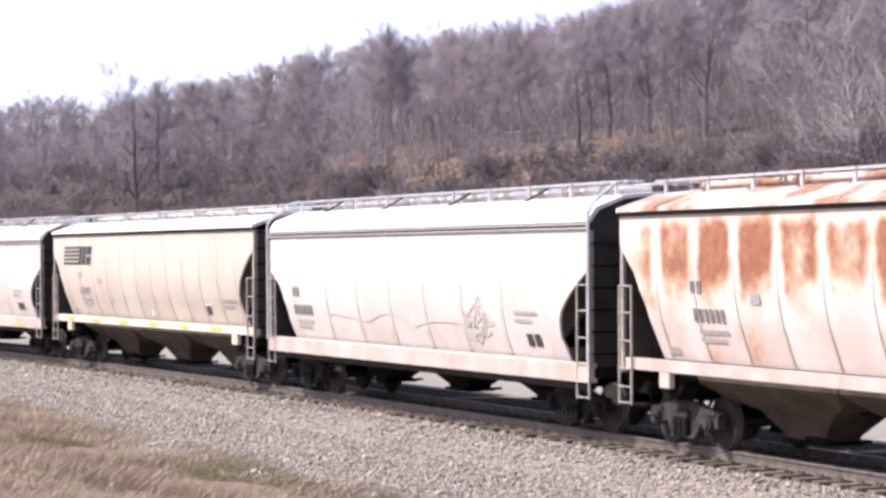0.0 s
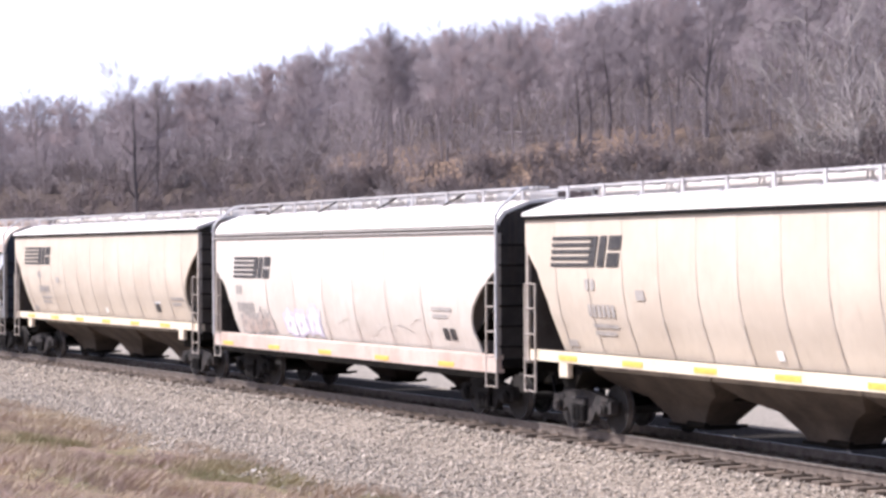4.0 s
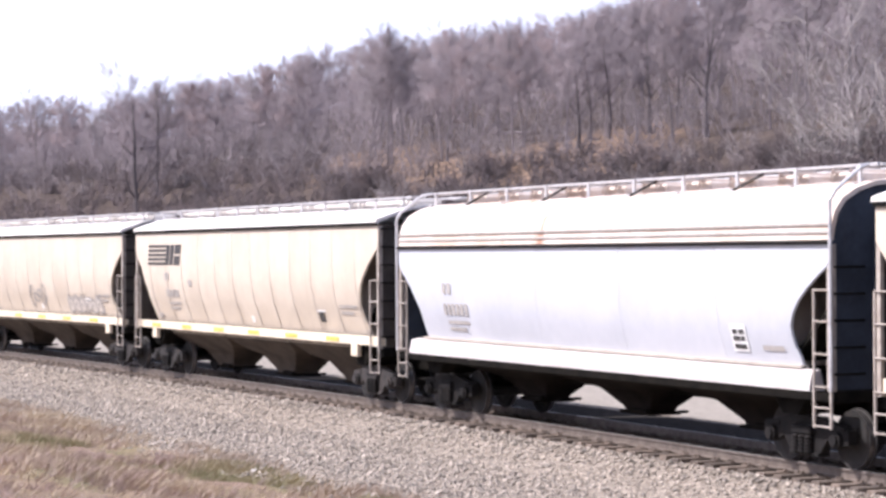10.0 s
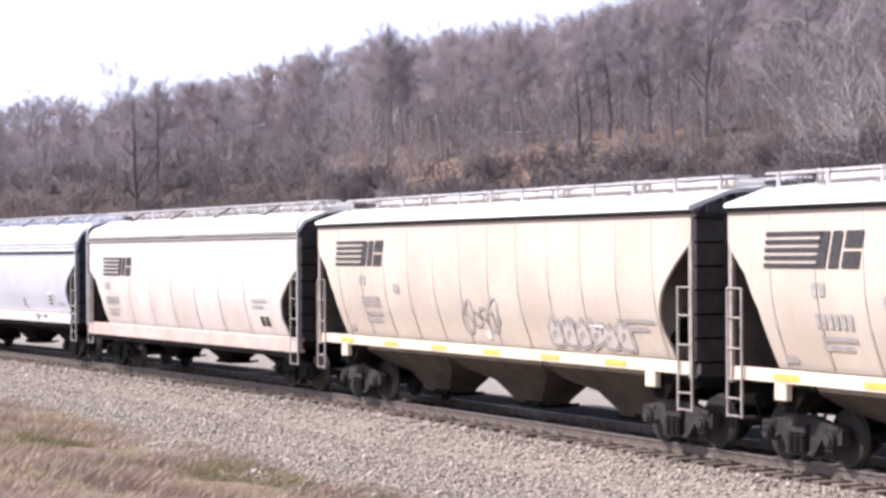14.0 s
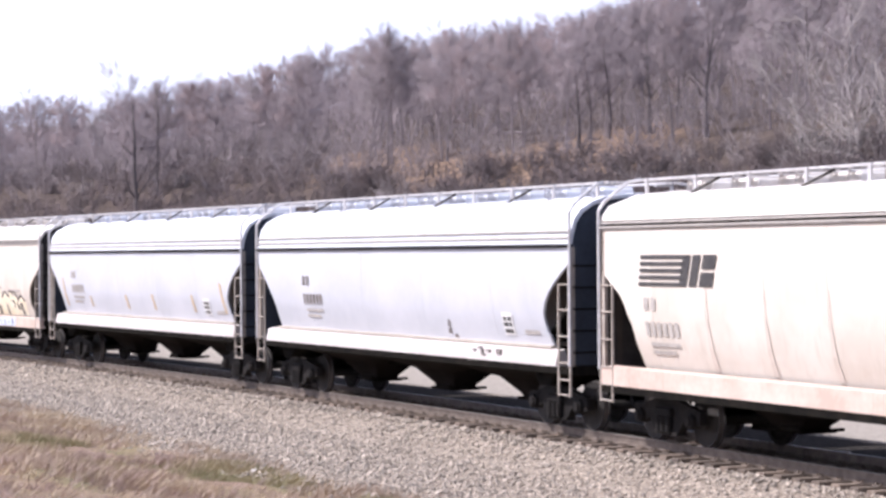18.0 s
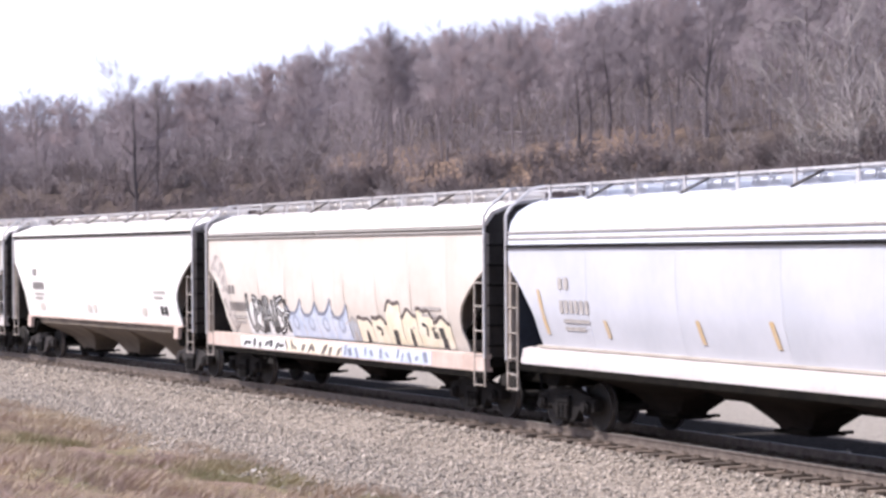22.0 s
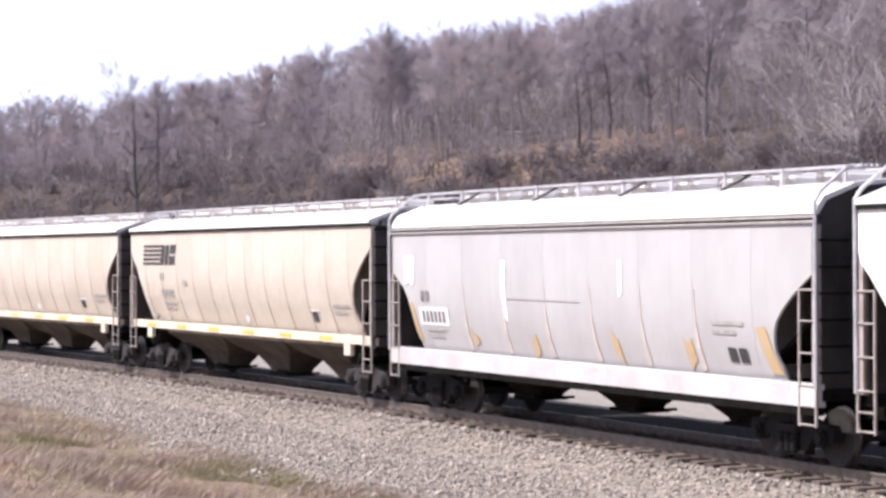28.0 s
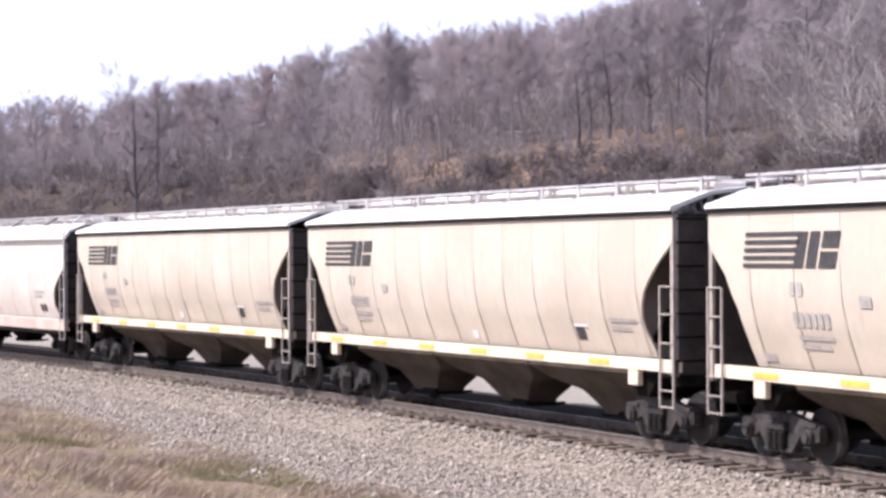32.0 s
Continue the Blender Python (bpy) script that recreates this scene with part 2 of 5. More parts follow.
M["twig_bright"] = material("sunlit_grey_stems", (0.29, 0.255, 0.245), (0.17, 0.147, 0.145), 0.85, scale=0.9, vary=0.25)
M["brush"] = material("dark_brush_twigs", (0.105, 0.078, 0.078), (0.068, 0.052, 0.054), 0.9, scale=0.6, vary=0.25)
M["straw"] = material("dry_grass", (0.52, 0.41, 0.285), (0.38, 0.285, 0.215), 0.85, amount=(0.46, 0.55), scale=0.42, island=True, vary=0.3)
M["rose_straw"] = material("faded_dead_grass", (0.49, 0.365, 0.305), (0.31, 0.22, 0.19), 0.85, amount=(0.42, 0.60), scale=0.6, island=True, vary=0.35)
M["green"] = material("new_green_grass", (0.235, 0.215, 0.11), (0.34, 0.28, 0.16), 0.85, scale=0.6, island=True, vary=0.3)


def ground_material():
    """Ballast, grass bank and leaf litter on one sheet, blended by where each lies and broken by noise."""
    m = bpy.data.materials.new("ground_surface")
    m.use_nodes = True
    nt = m.node_tree
    n, lk = nt.nodes, nt.links.new
    bsdf = n["Principled BSDF"]
    bsdf.inputs["Roughness"].default_value = 0.9
    bsdf.inputs["Specular IOR Level"].default_value = 0.0
    tc = n.new("ShaderNodeTexCoord")

    def noise_tex(s, d=5, vec=None):
        t = n.new("ShaderNodeTexNoise")
        t.inputs["Scale"].default_value, t.inputs["Detail"].default_value = s, d
        lk(vec or tc.outputs["Object"], t.inputs["Vector"])
        return t.outputs["Fac"]

    def ramp(fac, stops):
        r = n.new("ShaderNodeValToRGB")
        r.color_ramp.elements[0].position, r.color_ramp.elements[0].color = stops[0][0], (*stops[0][1], 1)
        r.color_ramp.elements[1].position, r.color_ramp.elements[1].color = stops[-1][0], (*stops[-1][1], 1)
        for p, c in stops[1:-1]:
            r.color_ramp.elements.new(p).color = (*c, 1)
        lk(fac, r.inputs[0])
        return r.outputs[0]

    def mix(fac, a, b):
        x = n.new("ShaderNodeMix")
        x.data_type = "RGBA"
        lk(fac, x.inputs[0]), lk(a, x.inputs[6]), lk(b, x.inputs[7])
        return x.outputs[2]

    def zone(name, k=0.55, scale=1.2):
        at = n.new("ShaderNodeAttribute")
        at.attribute_name = name
        ad = n.new("ShaderNodeMath")
        ad.operation = "MULTIPLY_ADD"
        lk(noise_tex(scale, 6), ad.inputs[0])
        ad.inputs[1].default_value = k
        lk(at.outputs["Fac"], ad.inputs[2])
        r = n.new("ShaderNodeMapRange")
        r.inputs[1].default_value, r.inputs[2].default_value = 0.5 + k * 0.5 - 0.14, 0.5 + k * 0.5 + 0.14
        lk(ad.outputs[0], r.inputs[0])
        return r.outputs[0]

    vor = n.new("ShaderNodeTexVoronoi")
    vor.inputs["Scale"].default_value = 17.0
    lk(tc.outputs["Object"], vor.inputs["Vector"])
    gravel = ramp(vor.outputs["Color"], [(0.22, (0.095, 0.077, 0.063)), (0.5, (0.215, 0.178, 0.147)), (0.78, (0.39, 0.335, 0.28))])
    gravel2 = ramp(noise_tex(0.5, 6), [(0.35, (0.225, 0.186, 0.153)), (0.7, (0.165, 0.135, 0.11))])
    half = n.new("ShaderNodeValue")
    half.outputs[0].default_value = 0.28
    gravel = mix(half.outputs[0], gravel, gravel2)
    grass = mix(noise_tex(0.9, 6), ramp(noise_tex(5.0, 6), [(0.34, (0.10, 0.070, 0.058)), (0.5, (0.22, 0.16, 0.118)), (0.7, (0.31, 0.24, 0.16))]),
                ramp(noise_tex(0.55, 6), [(0.38, (0.22, 0.148, 0.125)), (0.5, (0.22, 0.17, 0.105)), (0.6, (0.14, 0.14, 0.066))]))
    litter = mix(noise_tex(0.22, 6), ramp(noise_tex(2.0, 7), [(0.3, (0.048, 0.038, 0.035)), (0.5, (0.085, 0.066, 0.058)), (0.75, (0.13, 0.10, 0.082))]),
                 ramp(noise_tex(0.8, 7), [(0.35, (0.05, 0.04, 0.037)), (0.7, (0.10, 0.078, 0.066))]))
    leaves = ramp(noise_tex(1.4, 7), [(0.34, (0.075, 0.056, 0.048)), (0.52, (0.16, 0.112, 0.084)), (0.7, (0.29, 0.198, 0.145))])
    litter = mix(zone("leafy", 0.9, 0.25), litter, leaves)
    col = mix(zone("wood", 0.4, 0.3), grass, litter)
    col = mix(zone("stones"), col, gravel)
    fresh = ramp(vor.outputs["Color"], [(0.0, (0.20, 0.175, 0.15)), (1.0, (0.34, 0.30, 0.26))])
    col = mix(zone("pale", 0.3, 1.0), col, fresh)
    # near-black gravel: the train's shadow on the trackbed is put into the colour
    shade_tone = ramp(vor.outputs["Color"], [(0.0, (0.018, 0.016, 0.015)), (1.0, (0.050, 0.044, 0.040))])
    col = mix(zone("train_shade", 0.35, 2.0), col, shade_tone)
    lk(col, bsdf.inputs["Base Color"])
    b = n.new("ShaderNodeBump")
    b.inputs["Strength"].default_value, b.inputs["Distance"].default_value = 0.45, 0.04
    lk(vor.outputs["Distance"], b.inputs["Height"])
    lk(b.outputs[0], bsdf.inputs["Normal"])
    return m


M["ground"] = ground_material()


# ---------------------------------------------------------------- builders
def mesh_of(name, bm, mat):
    me = bpy.data.meshes.new(name)
    bm.to_mesh(me)
    bm.free()
    me.materials.append(mat)
    me.shade_smooth()
    me.set_sharp_from_angle(angle=radians(32))
    return me


def raw_mesh(name, verts, faces, mat):
    me = bpy.data.meshes.new(name)
    me.from_pydata(verts, [], faces)
    me.materials.append(mat)
    me.update()
    return me


MESHES = {}


def put(name, me, parent=None, m=None, label=""):
    ob = new(name, me)
    if parent is not None:
        ob.parent = parent
    if m is not None:
        ob.matrix_basis = m
    return tagged(ob, label) if label else ob


def box(bm, x0, x1, y0, y1, z0, z1, bevel=0.0):
    v = [bm.verts.new((x, y, z)) for x in (x0, x1) for y in (y0, y1) for z in (z0, z1)]
    fs = [bm.faces.new([v[i] for i in q]) for q in ((0, 1, 3, 2), (4, 6, 7, 5), (0, 4, 5, 1), (2, 3, 7, 6), (0, 2, 6, 4), (1, 5, 7, 3))]
    if bevel:
        es = list({e for f in fs for e in f.edges})
        bmesh.ops.bevel(bm, geom=es, offset=bevel, segments=1, affect="EDGES")


def bar(bm, a, b, r, sides=6, r2=None):
    """A round bar from a to b."""
    a, b = Vector(a), Vector(b)
    d = (b - a).normalized()
    u = d.orthogonal().normalized()
    v = d.cross(u)
    r2 = r if r2 is None else r2
    rings = []
    for p, k in ((a, r), (b, r2)):
        rings.append([bm.verts.new(p + (u * math.cos(2 * math.pi * i / sides) + v * math.sin(2 * math.pi * i / sides)) * k) for i in range(sides)])
    for i in range(sides):
        j = (i + 1) % sides
        bm.faces.new((rings[0][i], rings[0][j], rings[1][j], rings[1][i]))
    bm.faces.new(rings[0][::-1])
    bm.faces.new(rings[1])


def pipe(bm, pts, r, sides=6):
    for a, b in zip(pts, pts[1:]):
        bar(bm, a, b, r, sides)


def prism(bm, poly, y0, y1):
    """A closed outline (x, z) pushed through from y0 to y1."""
    a = [bm.verts.new((x, y0, z)) for x, z in poly]
    b = [bm.verts.new((x, y1, z)) for x, z in poly]
    k = len(poly)
    for i in range(k):
        j = (i + 1) % k
        bm.faces.new((a[i], a[j], b[j], b[i]))
    bm.faces.new(a[::-1])
    bm.faces.new(b)
    bmesh.ops.recalc_face_normals(bm, faces=bm.faces[:])


def sweep(bm, section, x0, x1, closed=True):
    """A section (y, z) drawn along x."""
    a = [bm.verts.new((x0, y, z)) for y, z in section]
    b = [bm.verts.new((x1, y, z)) for y, z in section]
    k = len(section)
    for i in range(k if closed else k - 1):
        j = (i + 1) % k
        bm.faces.new((a[i], b[i], b[j], a[j]))
    if closed:
        bm.faces.new(a)
        bm.faces.new(b[::-1])
    bmesh.ops.recalc_face_normals(bm, faces=bm.faces[:])


def lathe(bm, outline, sides=28):
    """An outline (y, r) turned about the y axis."""
    rings = [[bm.verts.new((r * math.cos(2 * math.pi * i / sides), y, r * math.sin(2 * math.pi * i / sides))) for i in range(sides)] for y, r in outline]
    for p, q in zip(rings, rings[1:]):
        for i in range(sides):
            j = (i + 1) % sides
            bm.faces.new((p[i], p[j], q[j], q[i]))
    bm.faces.new(rings[0][::-1])
    bm.faces.new(rings[-1])
    bmesh.ops.recalc_face_normals(bm, faces=bm.faces[:])


# ---------------------------------------------------------------- ground and track
def build_ground():
    s_list = sorted(set([round(-1420 + 40 * i, 2) for i in range(30)] + [round(-200 + 4 * i, 2) for i in range(20)] +
                        [round(-120 + 1.0 * i, 2) for i in range(170)] + [round(50 + 6 * i, 2) for i in range(40)] + [round(300 + 40 * i, 2) for i in range(29)]))
    w_list = [-2600, -1700, -1100, -800, -600, -480, -400, -340, -290] + [-260 + 10 * i for i in range(17)] + [-95 + 2.5 * i for i in range(35)]
    w_list += [-8.5 + 0.45 * i for i in range(64)] + [21, 23, 26, 30, 36, 45, 60, 90, 140, 220, 330, 420, 468]
    verts, stones, wood, pale, leafy, train_shade = [], [], [], [], [], []
    for s in s_list:
        for w in w_list:
            x, y = on_track(s, w)
            verts.append((x, y, height(x, y)))
            edge = 7.5 + 0.7 * noise.noise((s * 0.15, 0, 0))
            stones.append(1 - smooth(edge - 0.9, edge + 0.9, w) if w > 0 else 1 - smooth(11.0, 15.0, -w))
            wood.append(smooth(11.0, 16.0, -w))
            leafy.append(smooth(44, 50, -w) * (1 - smooth(64, 82, -w)) * smooth(-26, 2, x) * (1 - smooth(14, 23, x)) * (0.72 + 0.5 * noise.noise((x * 0.09, y * 0.05, 2.0))))
            # painted shade reaches from the near rail to behind the train
            train_shade.append(1 - smooth(0.70, 1.15, w) if w > 0 else 1 - smooth(4.2, 5.2, -w))
            pale.append(smooth(4.6, 5.4, -w) * (1 - smooth(12.0, 15.0, -w)))
    k = len(w_list)
    faces = [(i * k + j, (i + 1) * k + j, (i + 1) * k + j + 1, i * k + j + 1) for i in range(len(s_list) - 1) for j in range(k - 1)]
    me = raw_mesh("ground", verts, faces, M["ground"])
    me.attributes.new("stones", "FLOAT", "POINT").data.foreach_set("value", stones)
    me.attributes.new("wood", "FLOAT", "POINT").data.foreach_set("value", wood)
    me.attributes.new("leafy", "FLOAT", "POINT").data.foreach_set("value", leafy)
    me.attributes.new("train_shade", "FLOAT", "POINT").data.foreach_set("value", train_shade)
    me.attributes.new("pale", "FLOAT", "POINT").data.foreach_set("value", pale)
    for p in me.polygons:
        p.use_smooth = True
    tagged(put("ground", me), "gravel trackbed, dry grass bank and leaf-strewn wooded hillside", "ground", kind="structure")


build_ground()


def rail_along(name, w, parent):
    web = [(-0.070, -0.17), (-0.070, -0.155), (-0.012, -0.14), (-0.012, -0.04), (-0.036, -0.035), (-0.036, -0.004),
           (0.036, -0.004), (0.036, -0.035), (0.012, -0.04), (0.012, -0.14), (0.070, -0.155), (0.070, -0.17)]
    steps = [-330 + 3.0 * i for i in range(190)]
    for nm, sec, mat in ((name, web, M["rail"]), ("rail_head", [(-0.034, -0.005), (-0.030, 0.0), (0.030, 0.0), (0.034, -0.005)], M["railhead"])):
        verts, faces, k = [], [], len(sec)
        for s in steps:
            for o, z in sec:
                verts.append((*on_track(s, w + o), z))
        for i in range(len(steps) - 1):
            for j in range(k):
                q = (j + 1) % k
                faces.append((i * k + j, i * k + q, (i + 1) * k + q, (i + 1) * k + j))
        put(nm, raw_mesh(nm, verts, faces, mat), parent)


track = tagged(new("railway_track"), "curved railway track with rusty rails on dark wooden ties", "railway track", kind="structure")
for gauge_side in (0.75, -0.75):
    rail_along("rail", gauge_side, track)


def tie_mesh():
    bm = bmesh.new()
    box(bm, -0.115, 0.115, -1.30, 1.30, -0.36, -0.175, 0.012)
    for y in (-0.75, 0.75):
        box(bm, -0.09, 0.09, y - 0.17, y + 0.17, -0.178, -0.160)
        for dx in (-0.06, 0.06):
            for dy in (-0.10, 0.10):
                box(bm, dx - 0.018, dx + 0.018, y + dy - 0.02, y + dy + 0.02, -0.165, -0.128)
    return mesh_of("tie", bm, M["tie"])


def build_ties():
    rng = random.Random(4)
    me = tie_mesh()
    for i in range(290):
        s = -108 + 0.52 * i
        x, y = on_track(s, rng.uniform(-0.06, 0.06))
        a = HEADING + BEND * s
        put("tie", me, track, pose(x, y, rng.uniform(-0.012, 0.008), 0, 0, math.degrees(a) - 90 + rng.uniform(-1.5, 1.5)))


def build_ballast():
    """Loose crushed stones over the shoulder and the service strip."""
    rng = np.random.default_rng(5)
    shapes = []
    for _ in range(6):
        v = np.array([(1, 0, 0), (-1, 0, 0), (0, 1, 0), (0, -1, 0), (0, 0, 1), (0, 0, -1)], float)
        v *= rng.uniform(0.55, 1.1, (6, 1))
        v += rng.uniform(-0.3, 0.3, (6, 3))
        shapes.append(v)
    tri = np.array([(0, 2, 4), (2, 1, 4), (1, 3, 4), (3, 0, 4), (2, 0, 5), (1, 2, 5), (3, 1, 5), (0, 3, 5)])
    pts = []
    for count, s0, s1, w0, w1 in ((28000, -34, 26, 1.25, 7.6), (2200, -40, 24, 0.85, 1.7), (7000, -90, -34, 0.95, 7.6), (1500, -60, 30, -1.4, 0.9), (1500, -60, 30, -3.0, -1.4), (2500, -40, 22, 7.3, 8.6)):
        s, w = rng.uniform(s0, s1, count), rng.uniform(w0, w1, count)
        for a, b in zip(s, w):
            x, y = on_track(a, b)
            pts.append((x, y, height(x, y, False)))
    pts = np.array(pts)
    size = rng.uniform(0.024, 0.050, len(pts)) * np.where(rng.random(len(pts)) < 0.06, 1.6, 1.0)
    ang = rng.uniform(0, 6.28, len(pts))
    pick = rng.integers(0, 6, len(pts))
    base = np.array(shapes)[pick] * size[:, None, None]
    c, sn = np.cos(ang)[:, None], np.sin(ang)[:, None]
    vx, vy = base[..., 0] * c - base[..., 1] * sn, base[..., 0] * sn + base[..., 1] * c
    v = np.stack([vx + pts[:, 0:1], vy + pts[:, 1:2], base[..., 2] * 0.7 + pts[:, 2:3] + size[:, None] * 0.2], -1).reshape(-1, 3)
    f = (tri[None] + 6 * np.arange(len(pts))[:, None, None]).reshape(-1, 3)
    me = bulk_mesh("ballast_stones", v, f, M["stone"])
    tagged(put("ballast_stones", me), "loose grey and tan crushed ballast stones beside the track", "gravel", kind="stuff")


def bulk_mesh(name, v, f, mat):
    """A triangle mesh from arrays."""
    me = bpy.data.meshes.new(name)
    me.vertices.add(len(v))
    me.vertices.foreach_set("co", np.ascontiguousarray(v, dtype=np.float32).ravel())
    me.loops.add(len(f) * 3)
    me.loops.foreach_set("vertex_index", np.ascontiguousarray(f, dtype=np.int32).ravel())
    me.polygons.add(len(f))
    me.polygons.foreach_set("loop_start", np.arange(0, len(f) * 3, 3, dtype=np.int32))
    me.update(calc_edges=True)
    me.materials.append(mat)
    return me


# ---------------------------------------------------------------- covered hopper cars
KINDS = {
    "ribbed": dict(length=17.75, half=8.27, bogie=6.95, panels=13, gap=0.010, eave=4.03,
                   side=[(1.21, 1.50), (1.325, 1.80), (1.465, 2.2), (1.55, 2.65), (1.58, 3.15), (1.58, 4.00)],
                   roof=[(1.58, 4.02), (1.65, 4.04), (1.63, 4.11), (0.85, 4.37), (0.0, 4.46)],
                   sill=[(1.40, 1.30), (1.53, 1.30), (1.53, 1.50), (1.40, 1.50)], posts=1.36, base=0.28, cut=(0.95, 3.45), edge=((0.0, 3.45), (0.50, 2.98), (0.84, 2.35), (0.95, 1.50)), walk_z=4.62, low=1.15),
    "deep_sill": dict(length=17.22, half=8.02, bogie=6.6, panels=9, gap=0.006, eave=3.80,
                      side=[(1.30, 1.32), (1.45, 1.75), (1.54, 2.25), (1.57, 2.8), (1.57, 3.74)],
                      roof=[(1.57, 3.90), (1.54, 4.02), (1.42, 4.17), (0.85, 4.38), (0.0, 4.46)],
                      sill=[(1.40, 0.98), (1.585, 0.98), (1.585, 1.30), (1.42, 1.33)], posts=1.58, base=0.42, cut=(1.15, 2.98), edge=((0.0, 2.98), (0.72, 2.55), (1.03, 2.0), (1.15, 1.32)), walk_z=4.66, low=0.9),
    "smooth": dict(length=17.22, half=8.02, bogie=6.6, panels=5, gap=0.007, eave=3.47,
                   side=[(1.34, 1.56), (1.44, 1.88), (1.52, 2.2), (1.565, 2.6), (1.58, 2.95), (1.58, 3.44)],
                   roof=[(1.58, 3.50), (1.56, 3.74), (1.50, 3.95), (1.36, 4.14), (1.10, 4.29), (0.80, 4.38), (0.0, 4.46)],
                   sill=[(1.30, 1.22), (1.58, 1.22), (1.58, 1.28), (1.53, 1.50), (1.38, 1.54)], posts=1.55, base=0.40, cut=(0.98, 3.10), edge=((0.0, 3.10), (0.60, 2.60), (0.98, 2.15), (1.05, 1.56)), walk_z=4.66, low=0.9),
    "open_frame": dict(length=17.43, half=8.10, bogie=6.75, panels=7, gap=0.006, eave=4.00,
                       side=[(1.40, 1.42), (1.47, 1.8), (1.55, 2.3), (1.58, 2.8), (1.58, 3.97)],
                       roof=[(1.58, 3.99), (1.64, 4.01), (1.61, 4.09), (0.85, 4.37), (0.0, 4.46)],
                       sill=[(1.36, 1.36), (1.44, 1.36), (1.44, 1.42), (1.36, 1.42)], posts=1.6, base=0.30, cut=(1.10, 3.20), edge=((0.0, 3.20), (0.35, 2.92), (0.98, 2.20), (1.10, 1.42)), walk_z=4.64, low=1.05),
}


def side_w(kind, z):
    pts = KINDS[kind]["side"]
    for (w0, z0), (w1, z1) in zip(pts, pts[1:]):
        if z <= z1:
            return w0 + (w1 - w0) * max(0, (z - z0) / (z1 - z0))
    return pts[-1][0]


def cut_in(kind, z, front=False):
    """How far the side's edge stands back from the car's end at height z; the leading end is cut rounder and deeper."""
    pts = KINDS[kind]["edge"]
    if front:
        top, deep = pts[0][1], pts[-1][0] * (1.10 if kind in ("deep_sill", "smooth") else 1.28)
        u = min(1.0, max(0.0, (top + 0.06 - z) / (top - pts[-1][1])))
        return deep * min(1.0, math.sin(min(1.0, u * 1.45) * math.pi / 2)) * (1.0 - 0.10 * smooth(0.75, 1.0, u))
    for (d0, z0), (d1, z1) in zip(pts, pts[1:]):
        if z >= z0:
            return d0
        if z >= z1:
            return d0 + (d1 - d0) * (z0 - z) / (z0 - z1)
    return pts[-1][0]


def panel_mesh(kind, x0, x1, mat):
    """One side sheet with thickness, its lower outer corner cut away where it lies at a car's end."""
    K = KINDS[kind]
    h = K["half"]
    bm = bmesh.new()
    prof = []
    for (w0, z0), (w1, z1) in zip(K["side"], K["side"][1:]):
        n = max(2, round((z1 - z0) / 0.18)) if max(-x0, x1) > h - 1.4 * K["cut"][0] else 2
        prof += [(w0 + (w1 - w0) * i / n, z0 + (z1 - z0) * i / n) for i in range(n)]
    prof.append(K["side"][-1])
    rings = []
    for w, z in prof:
        a, b = max(x0, -h + cut_in(kind, z)), min(x1, h - cut_in(kind, z, True))
        if b - a < 0.004:
            continue
        rings.append([bm.verts.new(p) for p in ((a, -w, z), (b, -w, z), (b, -w + 0.05, z), (a, -w + 0.05, z))])
    for p, q in zip(rings, rings[1:]):
        for i in range(4):
            j = (i + 1) % 4
            bm.faces.new((p[i], p[j], q[j], q[i]))
    if rings:
        bm.faces.new(rings[0][::-1])
        bm.faces.new(rings[-1])
    return mesh_of("side_panel", bm, mat)


def decal(bm, kind, x0, x1, low, top, cols=1, rows=2, lift=0.014, shear=0.0, sgn=1):
    """A painted patch that lies on the side; low and top give its edges along x."""
    grid = []
    for i in range(cols + 1):
        x = x0 + (x1 - x0) * i / cols
        lo, hi = (low(x) if callable(low) else low), (top(x) if callable(top) else top)
        col = []
        for j in range(rows + 1):
            z = lo + (hi - lo) * j / rows
            col.append(bm.verts.new((sgn * (x + shear * (z - lo)), -sgn * (side_w(kind, z) + lift), z)))
        grid.append(col)
    for p, q in zip(grid, grid[1:]):
        for j in range(rows):
            bm.faces.new((p[j], q[j], q[j + 1], p[j + 1]))


def wheelset_mesh():
    if "wheelset" not in MESHES:
        bm = bmesh.new()
        half = [(-0.98, 0.07), (-0.86, 0.08), (-0.80, 0.14), (-0.80, 0.30), (-0.79, 0.37), (-0.80, 0.45), (-0.71, 0.457), (-0.70, 0.485), (-0.68, 0.485),
                (-0.67, 0.40), (-0.70, 0.34), (-0.68, 0.14), (-0.60, 0.09)]
        lathe(bm, half + [(-y, r) for y, r in half[::-1]], 26)
        me = mesh_of("wheelset", bm, M["wheel"])
        me.materials.append(M["tread"])
        for p in me.polygons:
            if all(abs(math.hypot(me.vertices[i].co.x, me.vertices[i].co.z) - 0.4535) < 0.005 for i in p.vertices):
                p.material_index = 1
        MESHES["wheelset"] = me
    return MESHES["wheelset"]


def shared(key, make):
    if key not in MESHES:
        MESHES[key] = make()
    return MESHES[key]


